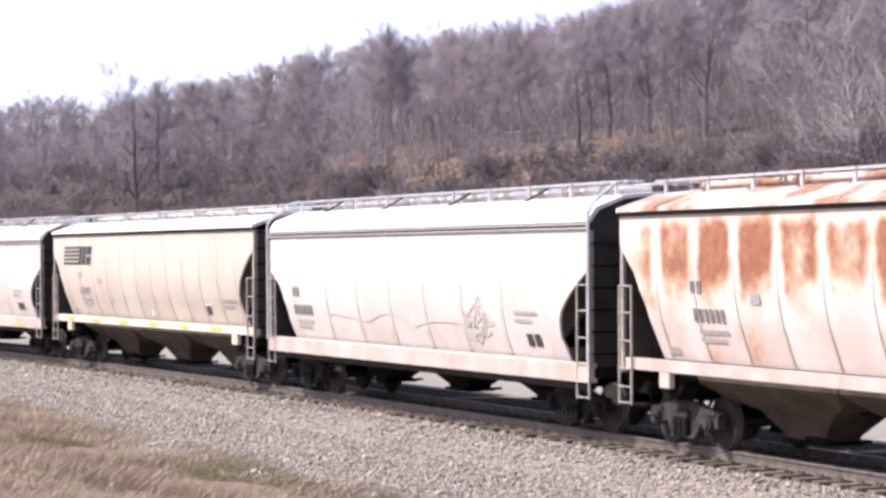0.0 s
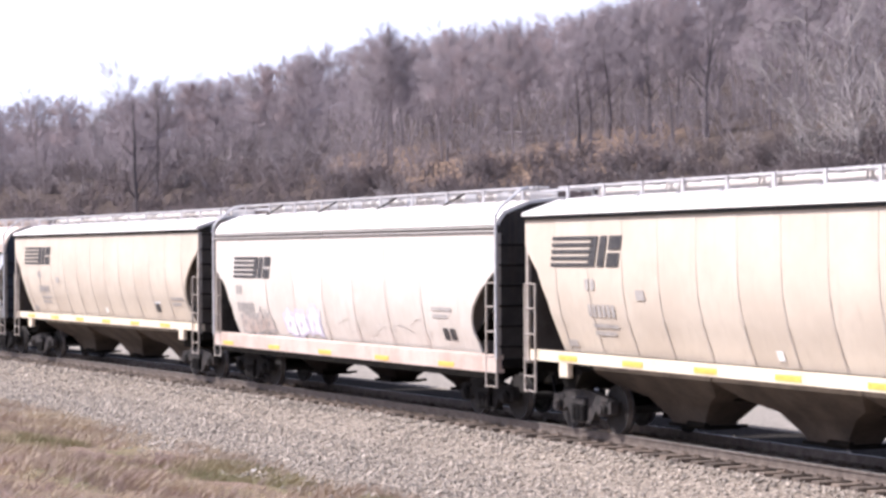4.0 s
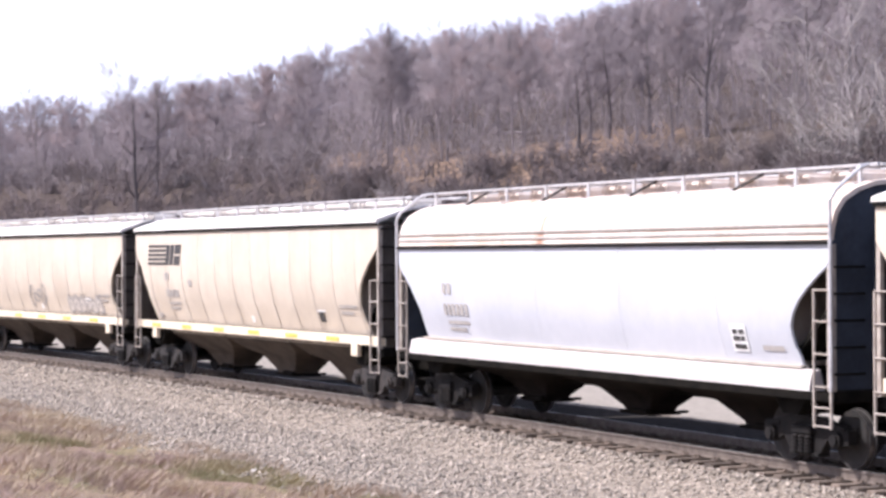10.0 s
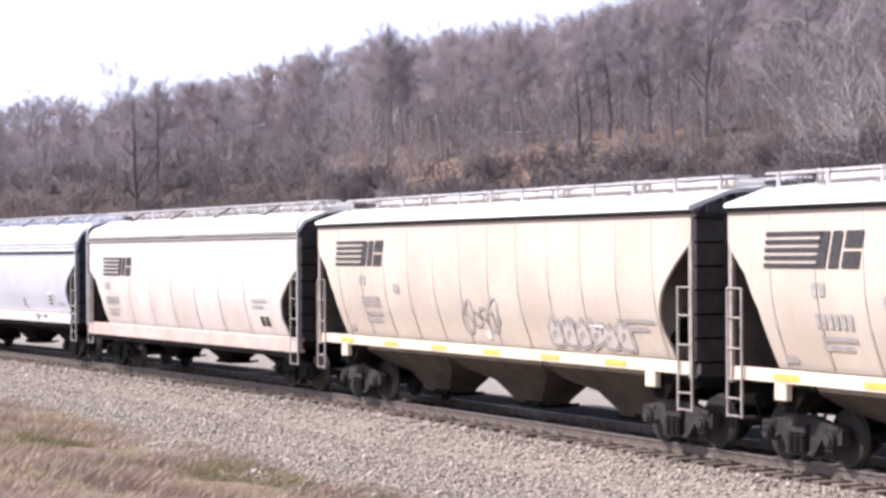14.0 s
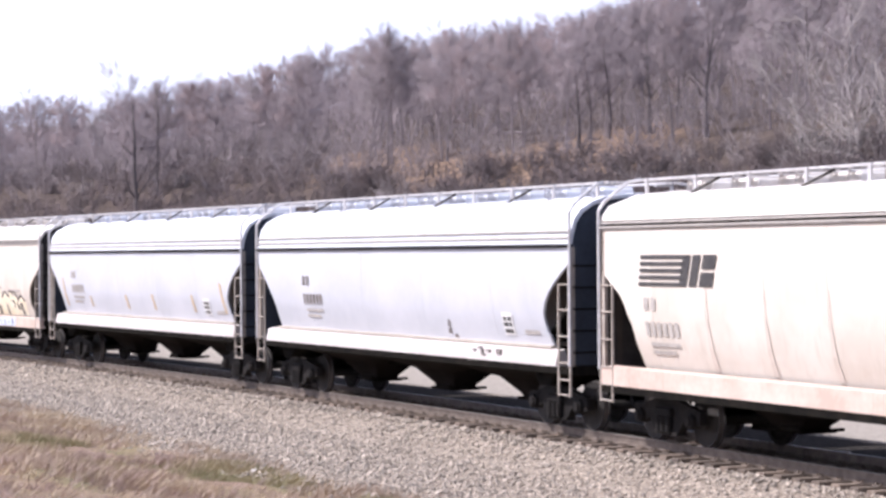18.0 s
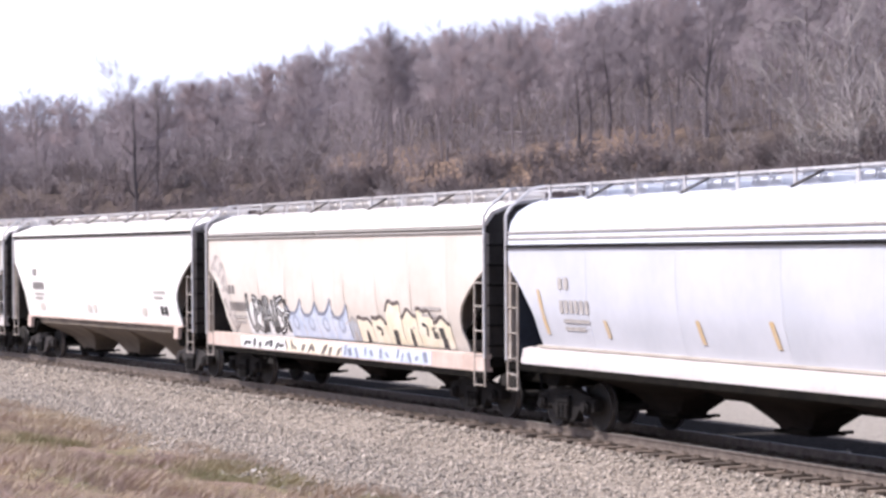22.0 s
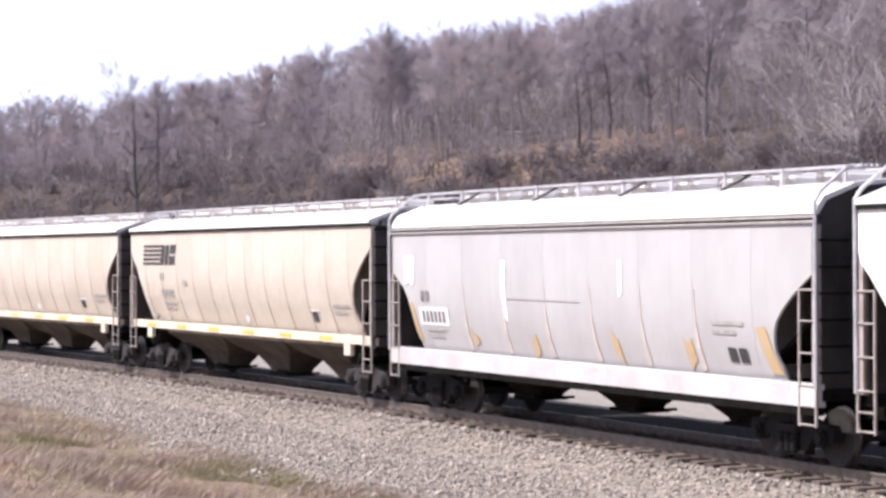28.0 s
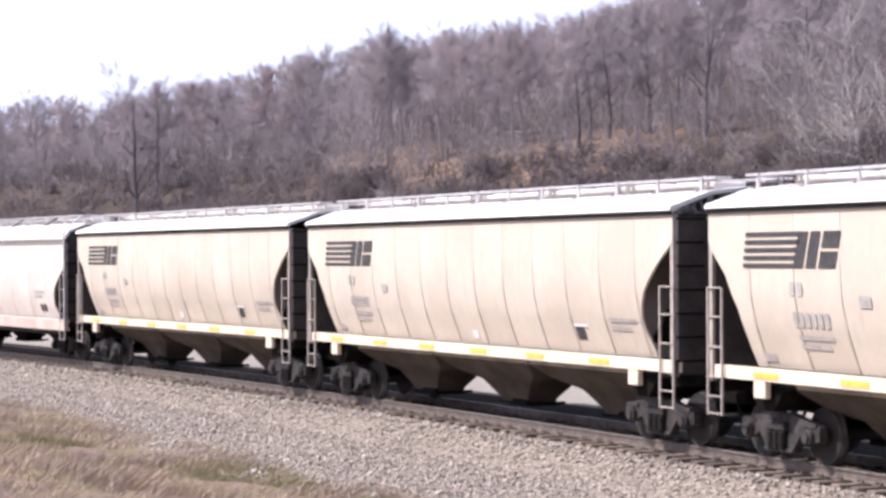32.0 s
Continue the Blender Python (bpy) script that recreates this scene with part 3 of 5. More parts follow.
def frame_mesh(mat):
    bm = bmesh.new()
    outline = [(-1.14, 0.62), (-0.98, 0.66), (-0.62, 0.72), (-0.38, 0.78), (0.38, 0.78), (0.62, 0.72), (0.98, 0.66), (1.14, 0.62),
               (1.14, 0.40), (1.05, 0.37), (0.74, 0.37), (0.60, 0.45), (0.40, 0.22), (0.26, 0.16), (-0.26, 0.16), (-0.40, 0.22), (-0.60, 0.45),
               (-0.74, 0.37), (-1.05, 0.37), (-1.14, 0.40)]
    prism(bm, outline, -0.075, 0.075)
    bmesh.ops.triangulate(bm, faces=[f for f in bm.faces if len(f.verts) > 4])
    for x in (-0.88, 0.88):
        bar(bm, (x, -0.15, 0.457), (x, 0.05, 0.457), 0.135, 12)
        bar(bm, (x, -0.19, 0.457), (x, -0.14, 0.457), 0.09, 10)
        box(bm, x - 0.19, x + 0.19, -0.10, 0.10, 0.60, 0.66)
    box(bm, -0.40, 0.40, -0.11, 0.11, 0.16, 0.22, 0.01)
    return mesh_of("side_frame", bm, M[mat])


def spring_mesh():
    bm = bmesh.new()
    outline = [(0.20, 0.05)]
    for k in range(5):
        outline += [(0.225 + k * 0.055, 0.072), (0.25 + k * 0.055, 0.072), (0.262 + k * 0.055, 0.052)]
    lathe(bm, outline + [(0.50, 0.05)], 8)
    me = mesh_of("spring", bm, M["iron"])
    me.transform(Matrix.Rotation(radians(90), 4, "X"))
    return me


def bolster_end_mesh(mat):
    bm = bmesh.new()
    box(bm, -0.26, 0.26, -0.17, 0.0, 0.50, 0.64, 0.02)
    return mesh_of("bolster_end", bm, M[mat])


def bolster_mesh():
    bm = bmesh.new()
    box(bm, -0.22, 0.22, -1.0, 1.0, 0.42, 0.62, 0.03)
    bar(bm, (0, 0, 0.6), (0, 0, 0.74), 0.2, 12)
    for x in (-0.5, 0.5):
        bar(bm, (x, -0.72, 0.42), (x, 0.72, 0.42), 0.05, 6)
    return mesh_of("bolster", bm, M["under"])


WHEELSETS = []


def build_truck(car, x, mat):
    t = new("truck")
    t.parent = car
    t.matrix_basis = pose(x, 0, 0)
    for y, r in ((-0.99, 0), (0.99, 180)):
        put("side_frame", shared(("side_frame", mat), lambda: frame_mesh(mat)), t, pose(0, y, 0, 0, 0, r))
        put("bolster_end", shared(("bolster_end", mat), lambda: bolster_end_mesh(mat)), t, pose(0, y, 0, 0, 0, r))
        for dx in (-0.17, 0.0, 0.17):
            put("spring", shared("spring", spring_mesh), t, pose(dx, y + (-0.13 if y < 0 else 0.13), 0))
    put("bolster", shared("bolster", bolster_mesh), t)
    for dx in (-0.88, 0.88):
        w = put("wheelset", wheelset_mesh(), t, pose(dx, 0, 0.457))
        WHEELSETS.append((w, dx))
    return t


def ladder_mesh(z0, z1, mat, width=0.42, drop=0.0):
    bm = bmesh.new()
    for x in (-width / 2, width / 2):
        box(bm, x - 0.018, x + 0.018, -0.018, 0.018, z0 - drop, z1)
    return mesh_of("ladder", bm, mat)


def ladder_rung_mesh(mat, width=0.42):
    bm = bmesh.new()
    bar(bm, (-width / 2, -0.012, 0), (width / 2, -0.012, 0), 0.015, 6)
    return mesh_of("rung", bm, mat)


def roof_mesh(kind, mat):
    K = KINDS[kind]
    bm = bmesh.new()
    r = K["roof"]
    sec = [(-w, z) for w, z in r] + [(w, z) for w, z in r[-2::-1]]
    sec += [(w, z - 0.06) for w, z in [(r[0][0] - 0.05, r[0][1] + 0.05)] + [(p[0] * 0.96, p[1]) for p in r[1:]]] + [(-p[0] * 0.96, p[1] - 0.06) for p in r[-2:0:-1]] + [(-r[0][0] + 0.05, r[0][1] - 0.01)]
    h = K["half"]
    sweep(bm, sec, -h - 0.02, h + 0.02)
    for i in range(1, 12):
        x = -h + 2 * h * i / 12
        for p, q in zip(r[1:], r[2:]):
            for sg in (-1, 1):
                bar(bm, (x, sg * p[0], p[1] + 0.004), (x, sg * q[0], q[1] + 0.004), 0.016, 5)
    return mesh_of("roof", bm, mat)


def hatch_mesh(kind, length, mat):
    bm = bmesh.new()
    box(bm, -length / 2, length / 2, -0.34, 0.34, 4.40, 4.57, 0.03)
    for x in (-length / 2 + 0.2, length / 2 - 0.2):
        box(bm, x - 0.04, x + 0.04, -0.42, 0.42, 4.55, 4.61, 0.01)
        bar(bm, (x, -0.44, 4.45), (x, -0.40, 4.66), 0.022, 6)
    return mesh_of("roof_hatch", bm, mat)


def bay_mesh(kind, length, mat, bar_side=True):
    K = KINDS[kind]
    low, w0, z0 = K["low"], K["side"][0][0] - (0.03 if kind in ("ribbed", "open_frame") else 0.16), K["sill"][0][1] + 0.12
    bm = bmesh.new()
    base = K["base"]
    if kind in ("ribbed", "open_frame"):
        levels = [(length, w0, z0), (length * 0.99, w0 - 0.04, 1.18), (length * 0.80, 0.80, 0.90), (2.15, 0.52, 0.72), (low + 0.1, 0.34, base + 0.10), (low, 0.30, base)]
    else:
        levels = [(length, w0, z0), (length * 0.99, w0 - 0.04, 1.06), (1.95, 0.52, 0.80), (low + 0.08, 0.28, base + 0.08), (low, 0.25, base)]
    rings = [[bm.verts.new((sx * l / 2, sy * w, z)) for sx, sy in ((-1, -1), (1, -1), (1, 1), (-1, 1))] for l, w, z in levels]
    for p, q in zip(rings, rings[1:]):
        for i in range(4):
            j = (i + 1) % 4
            bm.faces.new((p[j], p[i], q[i], q[j]))
    bm.faces.new(rings[0][::-1])
    bm.faces.new(rings[-1])
    bmesh.ops.recalc_face_normals(bm, faces=bm.faces[:])
    return mesh_of("hopper_bay", bm, mat)


def gate_mesh(low, z):
    bm = bmesh.new()
    box(bm, -low / 2 - 0.10, low / 2 + 0.10, -0.34, 0.34, z - 0.05, z + 0.01, 0.01)
    bar(bm, (low / 2 + 0.06, -0.50, z), (low / 2 + 0.06, 0.50, z), 0.030, 6)
    bar(bm, (low / 2 - 0.15, -0.56, z + 0.06), (low / 2 + 0.45, -0.56, z + 0.06), 0.055, 8)
    bar(bm, (low / 2 + 0.06, -0.56, z + 0.04), (low / 2 + 0.06, -0.34, z + 0.02), 0.025, 6)
    return mesh_of("outlet_gate", bm, M["under"])


def end_mesh(kind, mat):
    """End sheet between the corner posts, from the platform to the roof."""
    K = KINDS[kind]
    h, z1 = K["half"], K["roof"][0][1]
    bm = bmesh.new()
    w = K["side"][-1][0] - 0.06
    poly = [(-w, 1.26), (w, 1.26)] + [(p[0] * 0.95, p[1] - 0.03) for p in K["roof"]] + [(-p[0] * 0.95, p[1] - 0.03) for p in K["roof"][-2::-1]]
    sweep(bm, poly, h - 0.10, h - 0.03)
    return mesh_of("end_wall", bm, mat)


def stiffener_mesh(kind, mat):
    K = KINDS[kind]
    h, z1, zc = K["half"], K["roof"][0][1], K["cut"][1] - 0.35
    bm = bmesh.new()
    box(bm, h - 0.031, h + 0.02, -0.04, 0.04, zc, z1 + 0.15)
    return mesh_of("end_stiffener", bm, mat)


def slope_mesh(kind, mat):
    K = KINDS[kind]
    h, zc = K["half"], K["cut"][1] - 0.35
    w = K["side"][0][0] - 0.04
    x1 = h - 1.34 * K["cut"][0] - 0.7
    bm = bmesh.new()
    prism(bm, [(h - 0.10, zc + 0.04), (h - 0.03, zc), (x1 + 0.07, 1.15), (x1, 1.19)], -w, w)
    return mesh_of("slope_sheet", bm, mat)


def deck_mesh(kind):
    """End platform, striker and the centre sill under it."""
    K = KINDS[kind]
    h = K["half"]
    bm = bmesh.new()
    box(bm, h - 0.16, h + 0.02, -1.46, 1.46, 1.06, 1.24, 0.015)
    box(bm, h - 1.9, h + 0.14, -0.23, 0.23, 0.72, 1.12, 0.02)
    prism(bm, [(h - 1.9, 1.15), (h - 1.7, 1.22), (h - 1.1, 1.22), (h - 0.9, 1.15), (h - 1.2, 0.82), (h - 1.6, 0.82)], -1.35, 1.35)
    return mesh_of("end_platform", bm, M["under"])


def coupler_mesh(kind):
    K = KINDS[kind]
    h, e = K["half"], K["length"] / 2
    bm = bmesh.new()
    box(bm, h + 0.10, e - 0.15, -0.07, 0.07, 0.80, 0.96, 0.015)
    prism(bm, [(e - 0.2, 0.74), (e + 0.04, 0.74), (e + 0.08, 0.80), (e + 0.08, 1.0), (e + 0.02, 1.04), (e - 0.2, 1.04)], -0.15, 0.11)
    return mesh_of("coupler", bm, M["iron"])


def hose_mesh(kind):
    K = KINDS[kind]
    h, e = K["half"], K["length"] / 2
    bm = bmesh.new()
    pipe(bm, [(h + 0.05, -0.35, 0.9), (h + 0.2, -0.38, 0.62), (h + 0.35, -0.38, 0.46), (e, -0.36, 0.42)], 0.03, 6)
    return mesh_of("air_hose", bm, M["black"])


def brake_wheel_mesh(kind):
    K = KINDS[kind]
    bm = bmesh.new()
    x, y, z, r = K["half"] + 0.12, -0.55, 2.1, 0.27
    ring = [(x, y + r * math.cos(2 * math.pi * i / 14), z + r * math.sin(2 * math.pi * i / 14)) for i in range(15)]
    pipe(bm, ring, 0.022, 5)
    for i in range(0, 14, 3):
        bar(bm, (x, y, z), ring[i], 0.014, 5)
    bar(bm, (x, y, z), (x - 0.22, y, z), 0.03, 6)
    box(bm, x - 0.35, x - 0.12, y - 0.16, y + 0.16, z - 0.2, z + 0.2, 0.02)
    return mesh_of("brake_wheel", bm, M["iron"])


def hoop_mesh(kind, sx):
    """Grab rail that climbs the corner and bends over to the roof walk."""
    K = KINDS[kind]
    h = K["half"]
    z = K["eave"]
    bm = bmesh.new()
    pipe(bm, [(sx * (h + a), y, z) for a, y, z in ((0.04, -1.60, 1.25), (0.04, -1.61, 4.08), (0.03, -1.50, 4.24), (0.02, -1.02, 4.60), (-0.10, -0.80, K["walk_z"] - 0.02))], 0.030, 7)
    bmesh.ops.recalc_face_normals(bm, faces=bm.faces[:])
    return mesh_of("corner_grab_rail", bm, M["walkway"])


def rung_mesh(kind):
    K = KINDS[kind]
    h = K["half"]
    bm = bmesh.new()
    pipe(bm, [(h - 0.03, -1.50, 0), (h + 0.09, -1.50, 0), (h + 0.09, -1.02, 0), (h - 0.03, -1.02, 0)], 0.02, 5)
    return mesh_of("end_rung", bm, M["under"])


def walkway_mesh(kind):
    K = KINDS[kind]
    h, z = K["half"], K["walk_z"]
    bm = bmesh.new()
    for y in (-0.80, -0.70, -0.60, -0.50):
        box(bm, -h - 0.12, h + 0.12, y, y + 0.05, z - 0.035, z)
    for i in range(40):
        x = -h + 2 * h * i / 39
        box(bm, x - 0.015, x + 0.015, -0.80, -0.45, z - 0.045, z - 0.03)
    return mesh_of("roof_walkway", bm, M["walkway"])


def post_mesh(kind):
    K = KINDS[kind]
    z = K["walk_z"]
    bm = bmesh.new()
    box(bm, -0.035, 0.035, -0.83, -0.79, 4.36, z, 0.0)
    box(bm, -0.035, 0.035, -0.83, -0.45, z - 0.075, z - 0.046)
    box(bm, -0.05, 0.05, -0.95, -0.78, 4.34, 4.375)
    return mesh_of("walkway_post", bm, M["walkway"])


def brace_mesh(kind):
    K = KINDS[kind]
    bm = bmesh.new()
    bar(bm, (0.05, -0.92, 4.36), (0.62, -0.70, K["walk_z"] - 0.06), 0.026, 5)
    return mesh_of("walkway_brace", bm, M["end_dark"])


def emblem(car, kind, x, z, size=1.0):
    """Striped emblem: five bars beside slanted dark blocks."""
    k = size
    for i in range(5):
        zz = z + i * 0.122 * k
        end = x + 1.50 * k + 0.05 * i * k
        bm = bmesh.new()
        decal(bm, kind, x + 0.02 * i, end, zz, zz + 0.068 * k, 1, 1, 0.016)
        put("emblem_bar", mesh_of("emblem_bar", bm, M["mark"]), car)
    bm = bmesh.new()
    h = 0.556 * k
    lean = 0.30
    for a, b in ((1.46, 1.72), (1.80, 2.06)):
        decal(bm, kind, x + a * k, x + b * k, z, z + h, 1, 3, 0.016, lean)
    for lo, hi in ((0.0, 0.25), (0.305, 0.556)):
        decal(bm, kind, x + (2.15 + lean * lo) * k, x + (2.60 + lean * lo) * k, z + lo * k, z + hi * k, 1, 2, 0.016, lean)
    put("emblem_block", mesh_of("emblem_block", bm, M["mark"]), car, None, "dark slanted emblem blocks")


def stencil(car, kind, rows, mat, name="stencil", label=""):
    """Bars for writing: rows of (x, z, width, height, pieces)."""
    for x, z, w, h, n in rows:
        n = 1 if name == "data_line" else n
        step = w / n
        for i in range(n):
            bm = bmesh.new()
            decal(bm, kind, x + i * step, x + i * step + step * (1.0 if n == 1 else 0.66), z, z + h, 1, 2, 0.017)
            put(name, mesh_of(name, bm, mat), car, None, label)


def spray(car, kind, x0, x1, z0, height_, n, fill, seed, outline="mark", spike=0.35, name="graffiti"):
    """A row of spiky or rounded painted shapes with a dark outline; they say nothing."""
    rng = random.Random(seed)
    step = (x1 - x0) / n
    for i in range(n):
        dark, body = bmesh.new(), bmesh.new()
        a = x0 + i * step + rng.uniform(-0.04, 0.04)
        b = a + step * rng.uniform(0.86, 1.0)
        ph, k = rng.uniform(0, 6), rng.choice((1.5, 2, 3))
        hh = height_ * rng.uniform(0.72, 1.0)
        lean = rng.uniform(-0.12, 0.22)

        def top(x, a=a, b=b, ph=ph, k=k, hh=hh):
            u = (x - a) / (b - a)
            return z0 + hh * (1 - spike * abs(math.sin(math.pi * k * u + ph))) * (0.55 + 0.45 * math.sin(math.pi * min(1, max(0, u * 0.92 + 0.04))) ** 0.5)

        def low(x, ph=ph):
            return z0 + 0.06 * math.sin(x * 5 + ph)

        decal(dark, kind, a - 0.07, b + 0.07, lambda x: low(x) - 0.04, lambda x: top(min(b, max(a, x))) + 0.10, 12, 4, 0.015, lean)
        decal(body, kind, a + 0.03, b - 0.03, lambda x: low(x) + 0.02, lambda x: top(x) - 0.03, 12, 4, 0.021, lean)
        cx = (a + b) / 2 + lean * hh * 0.5
        decal(dark, kind, cx - 0.06, cx + 0.05, z0 + hh * 0.30, z0 + hh * 0.52, 2, 2, 0.027, 0.1)
        decal(dark, kind, cx - 0.16, cx - 0.10, z0 + hh * 0.10, z0 + hh * 0.45, 1, 2, 0.027, 0.3)
        put(name, mesh_of(name, body, M[fill]), car)
        put("graffiti_outline", mesh_of("graffiti_outline", dark, M[outline]), car)


def scrawl(car, kind, x0, x1, z0, z1, seed, mat="faded", turns=7, thick=0.035):
    """A thin sprayed line that loops about."""
    rng = random.Random(seed)
    bm = bmesh.new()
    pts = []
    n = turns * 8
    ph = rng.uniform(0, 6)
    for i in range(n + 1):
        u = i / n
        pts.append((x0 + (x1 - x0) * u + 0.22 * math.sin(u * turns * 6.28 + ph), (z0 + z1) / 2 + (z1 - z0) / 2 * math.sin(u * turns * 6.28 * 0.83) * (0.6 + 0.4 * math.sin(u * 9 + ph))))
    rows = []
    for k, (x, z) in enumerate(pts):
        xa, za = pts[max(0, k - 1)]
        xb, zb = pts[min(n, k + 1)]
        d = Vector((xb - xa, zb - za))
        d = d / max(d.length, 1e-4) * thick / 2
        rows.append([bm.verts.new((px, -(side_w(kind, pz) + 0.016), pz)) for px, pz in ((x + d.y, z - d.x), (x - d.y, z + d.x))])
    for p, q in zip(rows, rows[1:]):
        bm.faces.new((p[0], q[0], q[1], p[1]))
    put("scrawl", mesh_of("scrawl", bm, M[mat]), car)


def rounded(pts, n=2):
    """A path with its corners cut round."""
    for _ in range(n):
        out = [pts[0]]
        for (a, b), (c, d) in zip(pts, pts[1:]):
            out += [(a * 0.75 + c * 0.25, b * 0.75 + d * 0.25), (a * 0.25 + c * 0.75, b * 0.25 + d * 0.75)]
        pts = out + [pts[-1]]
    return pts


def stroke(bm, kind, pts, width, lift):
    """A sprayed line of even width along a path on the side."""
    rows, n = [], len(pts) - 1
    for k, (x, z) in enumerate(pts):
        xa, za = pts[max(0, k - 1)]
        xb, zb = pts[min(n, k + 1)]
        d = Vector((xb - xa, zb - za))
        d = d / max(d.length, 1e-4) * width / 2
        rows.append([bm.verts.new((px, -(side_w(kind, pz) + lift), pz)) for px, pz in ((x + d.y, z - d.x), (x - d.y, z + d.x))])
    for p, q in zip(rows, rows[1:]):
        bm.faces.new((p[0], q[0], q[1], p[1]))


def bold_tag(car, kind, x0, x1, z0, tall):
    """Bold black curls with white cores on a white ground; they say nothing."""
    bm = bmesh.new()
    decal(bm, kind, x0 - 0.12, x1 + 0.05, z0 - 0.04, lambda x: z0 + tall * (0.80 + 0.14 * math.sin(x * 5.1) + 0.06 * math.sin(x * 11)), 24, 4, 0.013)
    put("graffiti_ground", mesh_of("graffiti_ground", bm, M["white_mark"]), car)
    rng = random.Random(3)
    forms = ([[(0.95, 0.97), (0.25, 0.90), (0.12, 0.66), (0.85, 0.50), (0.90, 0.20), (0.05, 0.06)]],
             [[(0.02, 0.05), (0.42, 1.12), (0.62, 0.62), (0.95, 0.04)], [(0.1, 0.40), (0.9, 0.46)]],
             [[(0.22, 1.02), (0.28, 0.08)], [(0.66, 0.92), (0.60, 0.04)]],
             [[(0.08, 0.98), (0.12, 0.25), (0.48, 0.04), (0.85, 0.22), (0.92, 1.06)]],
             [[(0.0, 0.55), (0.5, 0.62), (1.1, 0.34)], [(0.5, 0.95), (0.42, 0.10)]])
    order = (3, 0, 2, 1, 2, 0, 4)
    step = (x1 - x0) / len(order)
    for i, f in enumerate(order):
        flip = rng.random() < 0.5
        for path in forms[f]:
            pts = rounded([(x0 + (i + (1 - u if flip else u) * 1.45 + rng.uniform(-0.06, 0.06)) * step, z0 + tall * min(1.15, max(0.03, v))) for u, v in path], 2)
            dark, core = bmesh.new(), bmesh.new()
            stroke(dark, kind, pts, 0.165, 0.018 + 0.003 * (i % 4))
            stroke(core, kind, pts[2:-2], 0.030, 0.0195 + 0.003 * (i % 4))
            put("graffiti_stroke", mesh_of("graffiti_stroke", dark, M["mark"]), car)
            put("graffiti_core", mesh_of("graffiti_core", core, M["white_mark"]), car)


def piece(car, kind, x0, x1, z0, tall, n, fill, line, eye_mat, spike, seed):
    """Broad painted shapes side by side with one dark line along their tops; they say nothing."""
    rng = random.Random(seed)
    step = (x1 - x0) / n
    for i in range(n):
        a = x0 + i * step
        h = tall * (rng.uniform(0.86, 1.0) if spike > 0.3 else (0.62, 0.66, 1.08, 0.84, 0.92, 0.70)[i % 6])
        peak = rng.uniform(0.35, 0.7)

        def top(x):
            u = min(1.0, max(0.0, (x - a) / step))
            if spike > 0.3:
                fall = 0.55 * max(0.0, 1 - u / 0.16)
                return z0 + h * (0.62 + 0.38 * max(fall, max(0.0, (u - 0.42) / 0.56) ** 1.8))
            return z0 + h * (1 - spike * (1.6 * abs(u - peak)) ** 1.8 + 0.06 * math.sin(u * 9 + peak * 20))

        body, dark = bmesh.new(), bmesh.new()
        decal(body, kind, a + 0.02, a + step - 0.01, z0, top, 12, 4, 0.016)
        stroke(dark, kind, [(a + step * k / 14, top(a + step * k / 14) + 0.02) for k in range(15)], 0.085, 0.020)
        put("graffiti", mesh_of("graffiti", body, M[fill]), car)
        put("graffiti_outline", mesh_of("graffiti_outline", dark, M[line]), car)
        eye = bmesh.new()
        cx = a + step * rng.uniform(0.45, 0.6)
        if spike > 0.3:
            ring = [(cx + 0.15 * math.cos(k * 0.52), z0 + 0.34 + 0.15 * math.sin(k * 0.52)) for k in range(13)]
            stroke(eye, kind, ring, 0.07, 0.020)
        else:
            if i % 3 == 1:
                stroke(eye, kind, rounded([(cx - 0.18, z0 + h * 0.62), (cx + 0.1, z0 + h * 0.55), (cx - 0.02, z0 + h * 0.30)]), 0.075, 0.020)
            elif i % 3 == 2:
                decal(eye, kind, cx - 0.22, cx + 0.02, z0, lambda x: z0 + h * 0.34, 2, 2, 0.020, 0.15)
            else:
                decal(eye, kind, cx - 0.09, cx + 0.09, z0, lambda x: z0 + h * 0.55 * (1 - (abs(x - cx) / 0.12) ** 2), 6, 2, 0.020, 0.05)
        put("graffiti_eye", mesh_of("graffiti_eye", eye, M[eye_mat]), car)


